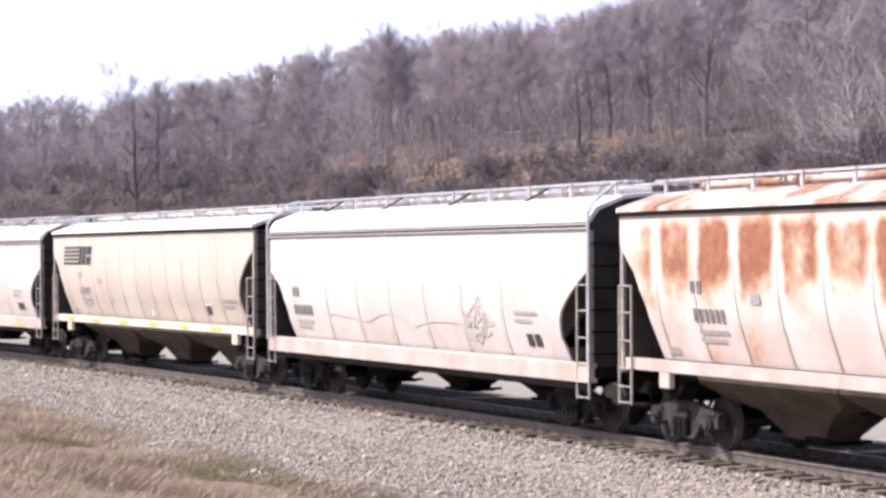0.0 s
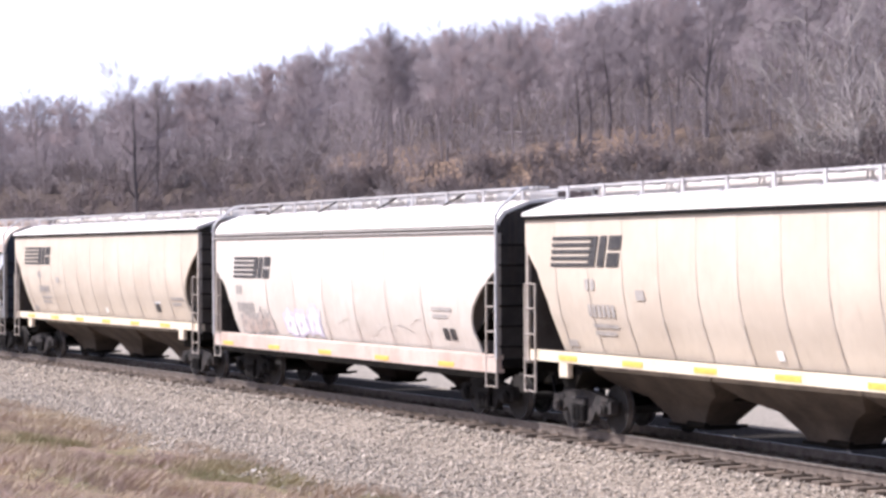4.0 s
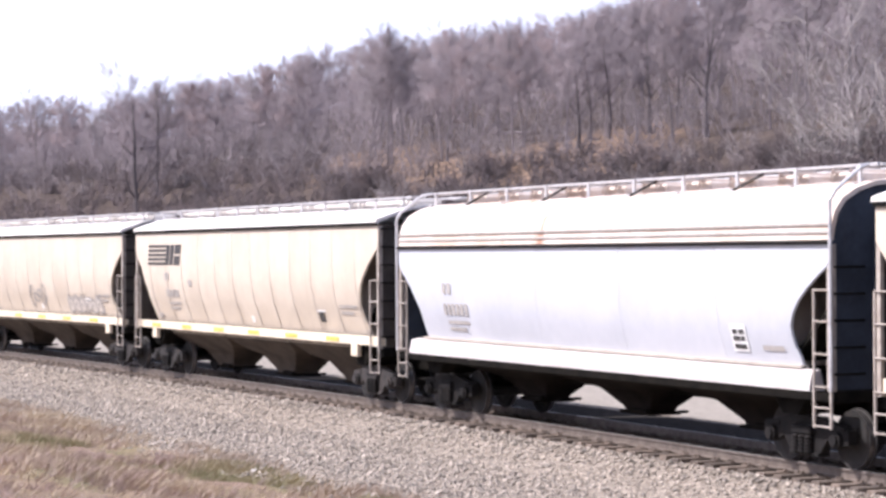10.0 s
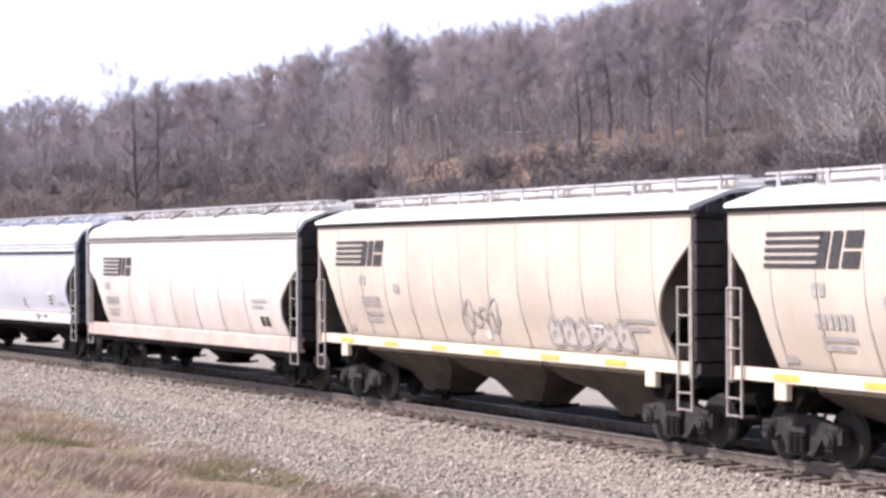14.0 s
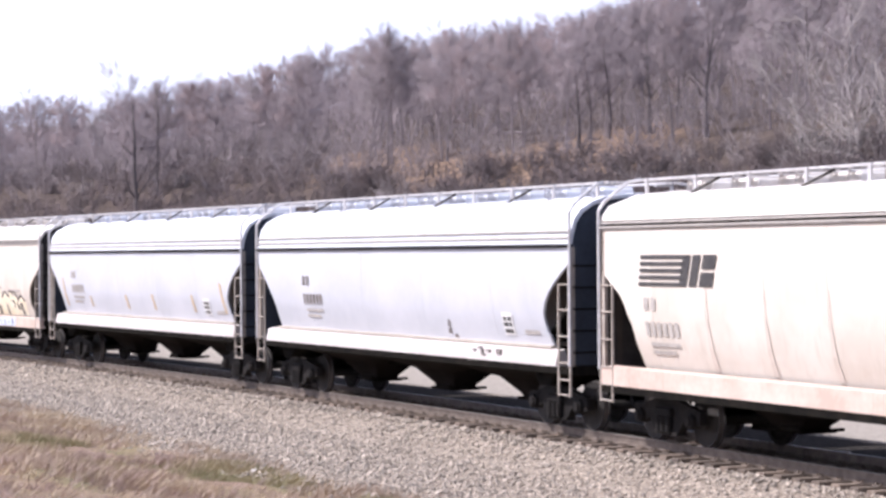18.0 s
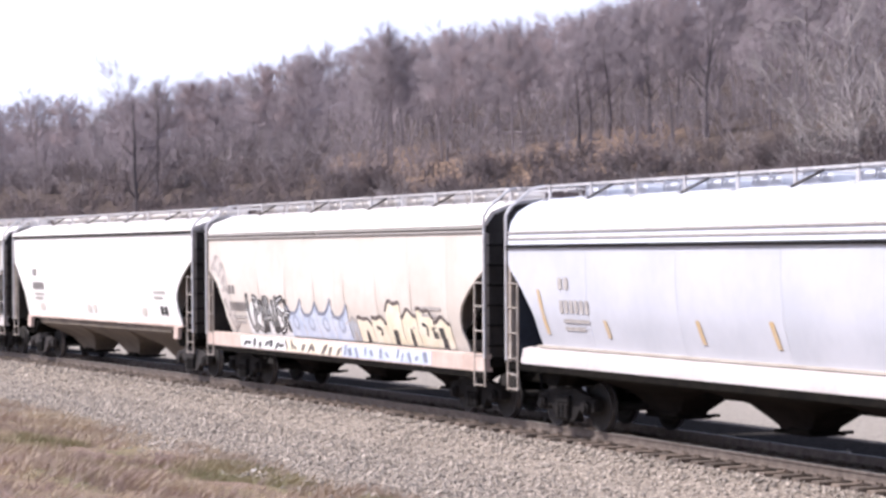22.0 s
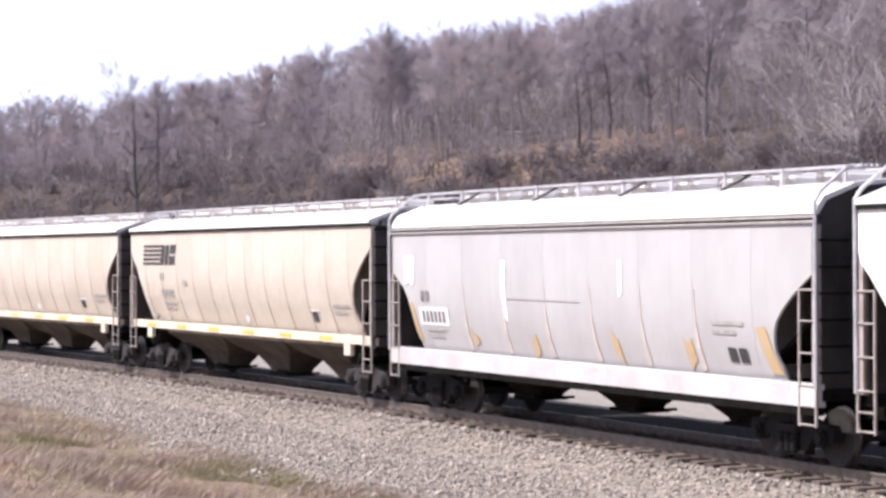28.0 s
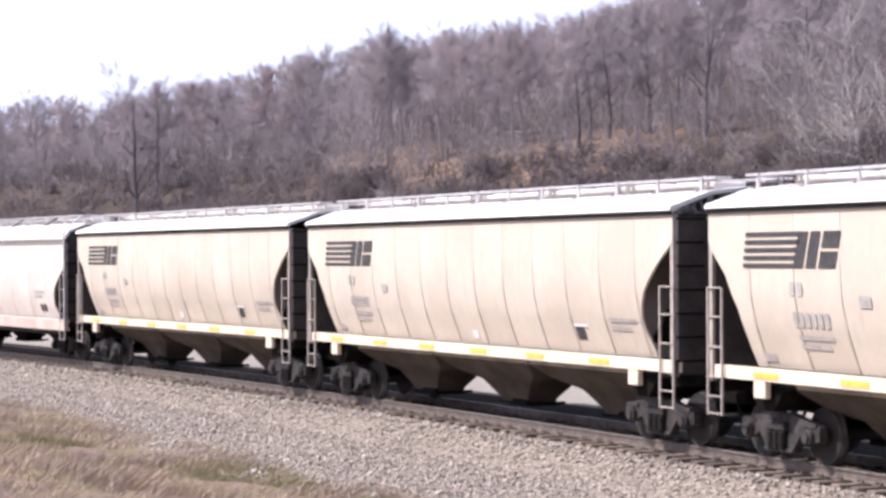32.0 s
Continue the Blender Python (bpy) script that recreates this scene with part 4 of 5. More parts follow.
def build_car(kind, paint, roof="roof", end="end_dark", sill=None, hopper=None, label=""):
    K = KINDS[kind]
    h, n = K["half"], K["panels"]
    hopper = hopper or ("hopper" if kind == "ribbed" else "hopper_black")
    car = tagged(new("covered_hopper_car"), label, "freight car", "cars of the freight train")
    # side panels
    for i in range(n):
        x0, x1 = -h + 2 * h * i / n + K["gap"] / 2, -h + 2 * h * (i + 1) / n - K["gap"] / 2
        near_end = x1 > h - 1.4 * K["cut"][0] or x0 < -h + K["cut"][0]
        if near_end:
            me, m = shared(("panel", kind, paint, i), lambda: panel_mesh(kind, x0, x1, M[paint])), (None, pose(0, 0, 0, 0, 0, 180))
        else:
            wd = (x1 - x0) / 2
            me = shared(("panel", kind, paint, "mid"), lambda: panel_mesh(kind, -wd, wd, M[paint]))
            m = (pose((x0 + x1) / 2, 0, 0), pose(-(x0 + x1) / 2, 0, 0, 0, 0, 180))
        for mm in m:
            put("side_panel", me, car, mm)
    # inner body that shows in the joints
    def liner():
        bm = bmesh.new()
        sec = [(-w + 0.07, z) for w, z in K["side"]]
        sweep(bm, sec + [(-y, z) for y, z in sec[::-1]], -h + K["cut"][0] + 0.12, h - 1.34 * K["cut"][0] - 0.05)
        return mesh_of("inner_body", bm, M["seam"])
    put("inner_body", shared(("liner", kind), liner), car)
    put("roof", shared(("roof", kind, roof), lambda: roof_mesh(kind, M[roof])), car)

    # under overhanging roofs this black strip draws the shade along the eave
    def eave_gap():
        bm = bmesh.new()
        z = K["eave"]
        w = K["side"][-1][0]
        for sg in (-1, 1):
            box(bm, -h, h, sg * (w + 0.02) - 0.03, sg * (w + 0.02) + 0.03, z - (0.065 if kind in ("ribbed", "open_frame") else 0.035), z + (0.005 if kind != "deep_sill" else 0.0))
        return mesh_of("eave_strip", bm, M["black"] if kind != "deep_sill" else M["faded"])
    put("eave_strip", shared(("eave_gap", kind), eave_gap), car, None, "" if kind == "deep_sill" else "black line drawn for eave shade")
    if kind in ("deep_sill", "smooth"):
        def mould():
            bm = bmesh.new()
            zs = (3.86, 3.76) if kind == "deep_sill" else (3.62, 3.74)
            for z in zs:
                for sg in (-1, 1):
                    box(bm, -h, h, sg * 1.575 - 0.022, sg * 1.575 + 0.022, z - 0.018, z + 0.018)
            return mesh_of("eave_moulding", bm, M["faded"])
        put("eave_moulding", shared(("mould", kind), mould), car)
    if kind == "ribbed":
        # tan line over a panel joint, wider low down and tapering upwards
        def rib():
            bm = bmesh.new()
            for lo, hi, a, b in ((1.53, 1.8, 0.022, 0.026), (1.8, 2.15, 0.026, 0.022), (2.15, 2.6, 0.022, 0.014), (2.6, 3.2, 0.014, 0.003)):
                c = [(-a, lo), (a, lo), (b, hi), (-b, hi)]
                bm.faces.new([bm.verts.new((px, -(side_w(kind, pz) + 0.012), pz)) for px, pz in c])
            return mesh_of("joint_stain", bm, M["rib_line"])
        for i in range(1, n):
            put("joint_stain", shared("joint_stain", rib), car, pose(-h + 2 * h * i / n, 0, 0))
    if kind == "deep_sill":
        for i in range(1, n):
            x = -h + 2 * h * i / n

            def runs():
                bm = bmesh.new()
                for lo, hi, a, b in ((1.36, 1.75, 0.085, 0.06), (1.75, 2.2, 0.06, 0.035), (2.2, 2.75, 0.035, 0.008)):
                    c = [(-a, lo), (a, lo), (b, hi), (-b, hi)]
                    bm.faces.new([bm.verts.new((px, -(side_w(kind, pz) + 0.012), pz)) for px, pz in c])
                return mesh_of("grime_run", bm, M["grime"])
            if i not in (1, n - 1):
                put("grime_run", shared("grime_run", runs), car, pose(x + 0.05, 0, 0))
    # sills
    sill = sill or paint

    def sill_mesh():
        bm = bmesh.new()
        run = h if kind in ("ribbed", "deep_sill") else h - (0.55 if kind == "smooth" else K["cut"][0])
        sweep(bm, [(-w, z) for w, z in K["sill"]], -run, run)
        return mesh_of("side_sill", bm, M[sill])
    for r in (0, 180):
        put("side_sill", shared(("sill", kind, sill), sill_mesh), car, pose(0, 0, 0, 0, 0, r))

    def edge():
        bm = bmesh.new()
        z = K["sill"][0][1]
        w = K["sill"][1][0]
        box(bm, -h, h, -w + 0.004, -w + 0.16, z - 0.13, z - 0.003)
        return mesh_of("sill_flange", bm, M["under"])
    def ledge():
        bm = bmesh.new()
        box(bm, -h + 1.0, h - 0.95, -1.45, -1.30, 1.545, 1.585)
        return mesh_of("sill_ledge", bm, M["ledge"])
    if kind == "smooth":
        for r in (0, 180):
            put("sill_ledge", shared("ledge", ledge), car, pose(0, 0, 0, 0, 0, r), "rusty beige ledge")
    if kind in ("deep_sill", "smooth"):
        for r in (0, 180):
            put("sill_flange", shared(("edge", kind), edge), car, pose(0, 0, 0, 0, 0, r))
    # hoppers
    room = 2 * (h - K["cut"][0] - 0.85)
    for i in range(3):
        x = -room / 2 + room * (i + 0.5) / 3
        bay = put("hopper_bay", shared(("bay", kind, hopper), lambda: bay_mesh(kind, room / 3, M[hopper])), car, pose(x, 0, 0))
        put("outlet_gate", shared(("gate", kind), lambda: gate_mesh(K["low"], K["base"])), bay)

    def spine():
        bm = bmesh.new()
        box(bm, -h + 1.5, h - 1.5, -0.22, 0.22, 0.78, 1.15, 0.02)
        return mesh_of("centre_sill", bm, M["under"])
    put("centre_sill", shared(("spine", kind), spine), car)
    # ends
    for r in (0, 180):
        m = pose(0, 0, 0, 0, 0, r)
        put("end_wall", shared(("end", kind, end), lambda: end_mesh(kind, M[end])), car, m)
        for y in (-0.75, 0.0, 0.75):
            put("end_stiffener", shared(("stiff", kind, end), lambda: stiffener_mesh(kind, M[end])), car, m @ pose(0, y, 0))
        put("slope_sheet", shared(("slope", kind), lambda: slope_mesh(kind, M["under"])), car, m)
        put("end_platform", shared(("deck", kind), lambda: deck_mesh(kind)), car, m)
        put("coupler", shared(("coupler", kind), lambda: coupler_mesh(kind)), car, m)
        put("air_hose", shared(("hose", kind), lambda: hose_mesh(kind)), car, m)
        for i in range(int((K["eave"] - 1.6) / 0.40) + 1):
            put("end_rung", shared(("rungs", kind), lambda: rung_mesh(kind)), car, m @ pose(0, 0, 1.5 + 0.40 * i))

        def pad():
            bm = bmesh.new()
            box(bm, h - 1.62, h - 1.28, -0.06, 0.06, 1.02, 1.36, 0.015)
            return mesh_of("jacking_pad", bm, M[sill])
        if kind in ("ribbed", "open_frame"):
            for sg in (-1, 1):
                put("jacking_pad", shared(("pad", kind, sill), pad), car, m @ pose(0, sg * 1.46, 0))
        for sx, sg in ((1, -1), (1, 1)):
            def post():
                bm = bmesh.new()
                box(bm, h - 0.10, h + 0.0, -0.05, 0.05, 1.24, K["side"][-1][1], 0.0)
                return mesh_of("corner_post", bm, M["ladder"])
            put("corner_post", shared(("post", kind), post), car, m @ pose(0, sg * 1.52, 0))
            lad = shared(("ladder", kind), lambda: ladder_mesh(1.30, 2.76, M["ladder"], 0.44, 0.62))
            stiles = put("ladder", lad, car, m @ pose(h - 0.20, sg * 1.58, 0, 0, 0, 0 if sg < 0 else 180))
            for z in (0.71, 0.99, 1.30, 1.79, 2.28, 2.75):
                put("rung", shared("ladder_rung", lambda: ladder_rung_mesh(M["ladder"], 0.44)), stiles, pose(0, 0, z))
        if kind != "ribbed":
            for sx in (1, -1):
                put("corner_grab_rail", shared(("hoop", kind, sx), lambda: hoop_mesh(kind, sx)), car, m)
    put("brake_wheel", shared(("brake", kind), lambda: brake_wheel_mesh(kind)), car, pose(0, 0, 0, 0, 0, 180))
    # roof
    for r in (0, 180):
        m = pose(0, 0, 0, 0, 0, r)
        put("roof_walkway", shared(("walkway", kind), lambda: walkway_mesh(kind)), car, m)
        k = int((2 * h - 0.6) / K["posts"]) + 1
        for i in range(k):
            x = -h + 0.3 + (2 * h - 0.6) * i / (k - 1)
            put("walkway_post", shared(("wpost", kind), lambda: post_mesh(kind)), car, m @ pose(x, 0, 0))
            if x < h - 1.2 and kind != "ribbed" and i % 2:
                put("walkway_brace", shared(("wbrace", kind), lambda: brace_mesh(kind)), car, m @ pose(x, 0, 0))
    hn = 5 if kind in ("ribbed", "open_frame") else 10
    for i in range(hn):
        L = 2 * h - 1.2
        put("roof_hatch", shared(("hatch", kind, roof), lambda: hatch_mesh(kind, L / hn - (0.1 if hn == 5 else 0.6), M[roof])), car, pose(-L / 2 + L * (i + 0.5) / hn, 0, 0))
    # trucks below deep sills take the shade-dark iron, the others the sunlit one
    for x in (-K["bogie"], K["bogie"]):
        build_truck(car, x, "iron_lit" if kind in ("ribbed", "open_frame") else "iron")
    return car


def reflectors(car, kind, step=2.45, first=-6.6):
    K = KINDS[kind]
    w = K["sill"][1][0]
    me = shared(("reflector", kind), lambda: (lambda bm: (box(bm, -0.36, 0.36, -w - 0.012, -w + 0.01, K["sill"][1][1] + 0.04, K["sill"][1][1] + 0.135), mesh_of("reflector", bm, M["yellow"]))[1])(bmesh.new()))
    x = first
    while x < K["half"] - 0.6:
        put("reflector", me, car, pose(x, 0, 0), "yellow reflective strip")
        x += step


def usual_marks(car, kind, dark=False, logo=True, dx=0.0, up=0.0):
    low = KINDS[kind]["side"][0][1]
    if kind == "ribbed":
        if logo:
            emblem(car, kind, -7.17, 3.08)
        stencil(car, kind, [(-5.85, 2.66, 0.42, 0.20, 2)], M["grey_mark" if dark else "faded"], "reporting_mark")
        stencil(car, kind, [(-5.85, 2.18, 1.05, 0.22, 6)], M["grey_mark" if dark else "faded"], "car_number")
        stencil(car, kind, [(-5.8, 1.98, 0.95, 0.07, 7), (-5.8, 1.84, 0.8, 0.07, 6), (-4.0, 2.5, 0.3, 0.18, 1), (5.9, 2.1, 0.95, 0.07, 7), (5.9, 1.95, 0.7, 0.07, 5), (-7.0, 1.6, 0.35, 0.12, 2)], M["faded"], "data_line")
        stencil(car, kind, [(4.55, 1.74, 0.30, 0.24, 1)], M["mark"], "inspection_plate")
        stencil(car, kind, [(4.50, 1.98, 0.52, 0.05, 1), (0.1, 1.62, 0.2, 0.16, 1)], M["white_mark"], "white_patch")
    else:
        if logo:
            emblem(car, kind, -6.65, 2.76, 0.95)
        dz = 0.0 if kind == "deep_sill" else 0.12
        stencil(car, kind, [(-6.5 + dx, 2.34 + dz + up, 0.48, 0.22, 2)], M["grey_mark" if dark else "faded"], "reporting_mark")
        stencil(car, kind, [(-6.5 + dx, 1.90 + dz + up, 1.2, 0.24, 6)], M["grey_mark" if dark else "faded"], "car_number")
        stencil(car, kind, [(-6.4 + dx, 1.72 + dz + up, 1.0, 0.07, 7), (-6.4 + dx, 1.58 + dz + up, 0.8, 0.07, 6)] + ([(5.0, 2.15 + dz, 0.95, 0.07, 7), (5.0, 2.0 + dz, 0.7, 0.07, 5)] if kind != "smooth" else [(6.0, 1.78, 0.6, 0.08, 1)]), M["faded"], "data_line")
        if kind == "smooth":
            stencil(car, kind, [(5.15, 1.74, 0.44, 0.44, 1)], M["white_mark"], "white_patch")
            for dx, z, wd in ((0.05, 2.02, 0.14), (0.24, 2.02, 0.15), (0.05, 1.91, 0.2), (0.28, 1.91, 0.11), (0.05, 1.78, 0.34)):
                bm = bmesh.new()
                decal(bm, kind, 5.15 + dx, 5.15 + dx + wd, z, z + 0.075, 1, 2, 0.024)
                put("inspection_line", mesh_of("inspection_line", bm, M["mark"]), car)
        else:
            stencil(car, kind, [(5.4, 1.55 + dz, 0.24, 0.24, 1), (5.72, 1.55 + dz, 0.24, 0.24, 1)], M["mark"], "inspection_plate")


def build_train():
    cars = []

    def add(kind, paint, s, **kw):
        cars.append((build_car(kind, paint, **kw), s))
        return cars[-1][0]

    c = add("ribbed", "rusty", 143.0, end="end_brown", roof="roof_rusty", sill="sill_pink", label="rust-eaten white covered hopper car in the moving freight train")
    usual_marks(c, "ribbed", dark=True, logo=False)
    c = add("deep_sill", "grey_white", 125.5, sill="sill_pink", label="off-white covered hopper car with a scrawled line and deep pink sill")
    usual_marks(c, "deep_sill", dark=True, logo=False)
    scrawl(c, "deep_sill", -4.5, 2.5, 1.75, 2.05, 11, "faint", 3, 0.035)
    scrawl(c, "deep_sill", 2.7, 3.9, 1.6, 2.5, 12, "grime", 7, 0.045)
    scrawl(c, "deep_sill", 2.9, 3.7, 1.5, 2.1, 13, "faint", 6, 0.05)
    c = add("ribbed", "beige", 108.1, end="end_brown", sill="sill_cream", label="beige ribbed covered hopper car with a black striped emblem")
    usual_marks(c, "ribbed"), reflectors(c, "ribbed")
    c = add("deep_sill", "grey_white", 90.5, sill="sill_pink", label="off-white covered hopper car with faded graffiti along its lower side")
    usual_marks(c, "deep_sill"), reflectors(c, "deep_sill", 3.2, -7.0)
    spray(c, "deep_sill", -6.4, -4.2, 1.40, 0.62, 4, "ink_red", 21, "faded")
    spray(c, "deep_sill", -3.4, -1.2, 1.42, 0.75, 3, "white_mark", 22, "ink_violet", 0.2)
    scrawl(c, "deep_sill", 0.0, 5.0, 1.5, 2.0, 23, "faint", 6, 0.02)
    c = add("ribbed", "beige", 72.9, end="end_brown", sill="sill_cream", label="beige ribbed covered hopper car with a black striped emblem")
    usual_marks(c, "ribbed"), reflectors(c, "ribbed")
    c = add("smooth", "blue_white", 55.4, roof="roof_rust", end="end_blue", sill="sill_white", label="smooth white covered hopper car with rust stains below its roof")
    usual_marks(c, "smooth", logo=False, dx=0.7, up=0.05)
    c = add("ribbed", "beige", 37.95, end="end_brown", sill="sill_cream", label="beige ribbed covered hopper car with a black striped emblem")
    usual_marks(c, "ribbed"), reflectors(c, "ribbed")
    c = add("ribbed", "beige", 20.2, end="end_brown", sill="sill_cream", label="beige ribbed covered hopper car with grey scrawls on its side")
    usual_marks(c, "ribbed"), reflectors(c, "ribbed")
    scrawl(c, "ribbed", -0.8, 0.9, 1.7, 2.45, 31, "faded", 6, 0.06)
    spray(c, "ribbed", 2.9, 6.0, 1.66, 0.52, 6, "faint", 32, "faded", 0.3)
    c = add("deep_sill", "grey_white", 2.6, sill="sill_pink", label="off-white covered hopper car with a striped emblem and deep sill")
    usual_marks(c, "deep_sill")
    c = add("smooth", "blue_white", -14.7, roof="roof_cool", end="end_blue", sill="sill_white", label="smooth cool-white covered hopper car with a black eave line")
    usual_marks(c, "smooth", dark=True, logo=False, dx=1.4, up=0.15)
    for x, z, wd, tl, lean in ((2.55, 1.70, 0.16, 0.10, 0.5), (2.60, 1.82, 0.10, 0.16, 0.3), (2.80, 1.62, 0.14, 0.07, 0.6)):
        bm = bmesh.new()
        decal(bm, "smooth", x, x + wd, z, z + tl, 2, 2, 0.016, lean)
        put("sprayed_blot", mesh_of("sprayed_blot", bm, M["grey_mark"]), c)
    for x, z, wd, tl in ((4.0, 1.40, 0.12, 0.03), (4.25, 1.44, 0.16, 0.05), (4.38, 1.33, 0.09, 0.11), (4.42, 1.31, 0.16, 0.04), (4.62, 1.40, 0.16, 0.04), (5.05, 1.36, 0.2, 0.1)):
        bm = bmesh.new()
        box(bm, x, x + wd, -1.592, -1.56, z, z + tl)
        put("sill_mark", mesh_of("sill_mark", bm, M["grey_mark"]), c)
    c = add("smooth", "blue_white", -31.95, roof="roof_cool", end="end_blue", sill="sill_white", label="smooth cool-white covered hopper car with small rust-coloured strokes")
    usual_marks(c, "smooth", logo=False, dx=0.6, up=0.2)
    for x, hh in ((-6.6, 0.85), (-4.2, 0.32), (-0.95, 0.40), (1.3, 0.44), (4.4, 0.46), (6.6, 0.8)):
        bm = bmesh.new()
        decal(bm, "smooth", x, x + 0.13, 1.80, 1.80 + hh, 1, 3, 0.015, -0.25)
        put("rust_stroke", mesh_of("rust_stroke", bm, M["amber"]), c, None, "amber rust stroke")
    c = add("deep_sill", "grey_white", -49.1, sill="sill_pink", label="off-white covered hopper car with bold black, blue and yellow graffiti")
    usual_marks(c, "deep_sill", dark=True, logo=False)
    bold_tag(c, "deep_sill", -5.3, -2.6, 1.36, 0.95)
    piece(c, "deep_sill", -2.6, 1.05, 1.36, 0.92, 4, "ink_blue", "slate", "ink_slate", 0.5, 42)
    piece(c, "deep_sill", 1.05, 1.55, 1.36, 0.78, 1, "slate_pale", "faded", "faded", 0.1, 44)
    piece(c, "deep_sill", 1.55, 6.3, 1.36, 0.86, 6, "ink_yellow", "line_dark", "mark", 0.24, 43)
    bm = bmesh.new()
    stroke(bm, "deep_sill", rounded([(-7.80, 3.02), (-7.35, 3.16), (-6.95, 2.85), (-6.78, 2.3), (-6.55, 1.95), (-6.35, 1.45)]), 0.46, 0.015)
    put("graffiti_band", mesh_of("graffiti_band", bm, M["ink_tan"]), c, None, "washed-out tan spray band")
    for x, z, a, b in ((-7.5, 3.0, 0.3, -0.25), (-7.15, 2.95, 0.2, 0.2), (-6.95, 2.6, 0.25, -0.2), (-6.8, 2.15, 0.15, -0.3), (-6.6, 1.7, 0.12, -0.3)):
        bm = bmesh.new()
        stroke(bm, "deep_sill", rounded([(x, z), (x + a * 0.7, z + b * 0.2), (x + a, z + b)]), 0.07, 0.020)
        put("graffiti_stroke", mesh_of("graffiti_stroke", bm, M["faded"]), c)
    sill_paint(c, "deep_sill")
    c = add("open_frame", "plain_white", -66.4, sill="sill_pink", hopper="hopper_light", label="bright white covered hopper car with bare lower frame and faint stencils")
    usual_marks(c, "open_frame", dark=True, logo=False, dx=0.4, up=0.25)
    stencil(c, "open_frame", [(-5.6, 1.60, 0.5, 0.22, 1), (-0.9, 1.62, 0.35, 0.24, 1), (-0.35, 1.62, 0.3, 0.24, 1), (3.9, 1.62, 0.35, 0.22, 1)], M["faint"], "worn_patch")
    c = add("deep_sill", "worn_grey", -83.7, sill="sill_white", label="worn silver-grey covered hopper car with rust streaks and black lettering bars")
    usual_marks(c, "deep_sill", dark=True, logo=False)
    for x, hh in ((-4.2, 0.34), (-1.6, 0.30), (1.6, 0.46), (4.1, 0.50)):
        bm = bmesh.new()
        decal(bm, "deep_sill", x, x + 0.26, lambda q: 1.42 + 0.1 * math.sin(q * 9), lambda q: 1.42 + hh + 0.08 * math.sin(q * 13), 5, 3, 0.015, -0.12)
        put("rust_stroke", mesh_of("rust_stroke", bm, M["amber"]), c, None, "amber rust stroke")
    for x, wd, lo, hi in ((-2.65, 0.20, 2.05, 3.2), (2.0, 0.14, 2.6, 3.2), (-7.3, 0.5, 2.7, 3.3)):
        bm = bmesh.new()
        decal(bm, "deep_sill", x, x + wd, lambda q: lo + 0.05 * math.sin(q * 21), hi, 4, 3, 0.013)
        put("white_streak", mesh_of("white_streak", bm, M["white_mark"]), c, None, "white paint streak")
    bm = bmesh.new()
    decal(bm, "deep_sill", -6.65, -5.2, 1.84, 2.22, 4, 3, 0.0125)
    put("white_patch", mesh_of("white_patch", bm, M["white_mark"]), c, None, "white panel behind the number")
    bm = bmesh.new()
    stroke(bm, "deep_sill", [(-2.45, 2.46), (-1.4, 2.45), (0.5, 2.44)], 0.022, 0.016)
    put("scratch", mesh_of("scratch", bm, M["faded"]), c)
    for x0, x1, z0, z1, sh in ((6.55, 6.85, 1.40, 2.15, -0.35), (-6.9, -6.72, 1.5, 2.3, -0.25)):
        bm = bmesh.new()
        decal(bm, "deep_sill", x0, x1, z0, z1, 2, 4, 0.015, sh)
        put("rust_run", mesh_of("rust_run", bm, M["amber"]), c, None, "amber rust run")
    for s in (-101.15, -118.9, -136.7):
        c = add("ribbed", "beige", s, end="end_brown", sill="sill_cream", label="beige ribbed covered hopper car with a black striped emblem")
        usual_marks(c, "ribbed"), reflectors(c, "ribbed")
    c = add("deep_sill", "grey_white", -154.3, sill="sill_pink", label="off-white covered hopper car with a striped emblem and deep sill")
    usual_marks(c, "deep_sill")
    return cars


def sill_paint(car, kind):
    """Graffiti that runs on along the deep sill."""
    K = KINDS[kind]
    w, z0 = K["sill"][1][0], K["sill"][1][1]
    rng = random.Random(9)
    for fill, x0, x1 in (("white_mark", -5.5, -2.5), ("ink_yellow", -2.5, 0.9), ("ink_blue", 0.95, 5.6)):
        bm = bmesh.new()
        box(bm, x0, x1, -w - 0.010, -w + 0.02, z0 + 0.03, z0 + 0.30)
        x = x0 + 0.1
        while x < x1 - 0.3:
            b = rng.uniform(0.24, 0.42) if fill == "white_mark" else rng.uniform(0.12, 0.30)
            dk = bmesh.new()
            lo, hi, lean = z0 + rng.uniform(0.02, 0.10), z0 + rng.uniform(0.20, 0.31), rng.uniform(-0.22, 0.18)
            dk.faces.new([dk.verts.new((px, -w - 0.014, pz)) for px, pz in ((x, lo), (x + b * 0.7, lo + 0.02), (x + b + lean, hi), (x + lean + b * 0.2, hi - 0.03))])
            x += b + (rng.uniform(0.02, 0.12) if fill == "white_mark" else rng.uniform(0.08, 0.30))
            put("sill_graffiti_stroke", mesh_of("sill_graffiti_stroke", dk, M[{"white_mark": "mark", "ink_yellow": "line_dark", "ink_blue": "slate"}[fill]]), car)
        put("sill_graffiti", mesh_of("sill_graffiti", bm, M[fill]), car)


TRAIN = build_train()


def car_pose(s):
    b = 6.8
    xa, ya = on_track(s + b)
    xb, yb = on_track(s - b)
    return pose((xa + xb) / 2, (ya + yb) / 2, 0, 0, 0, math.degrees(math.atan2(ya - yb, xa - xb)))


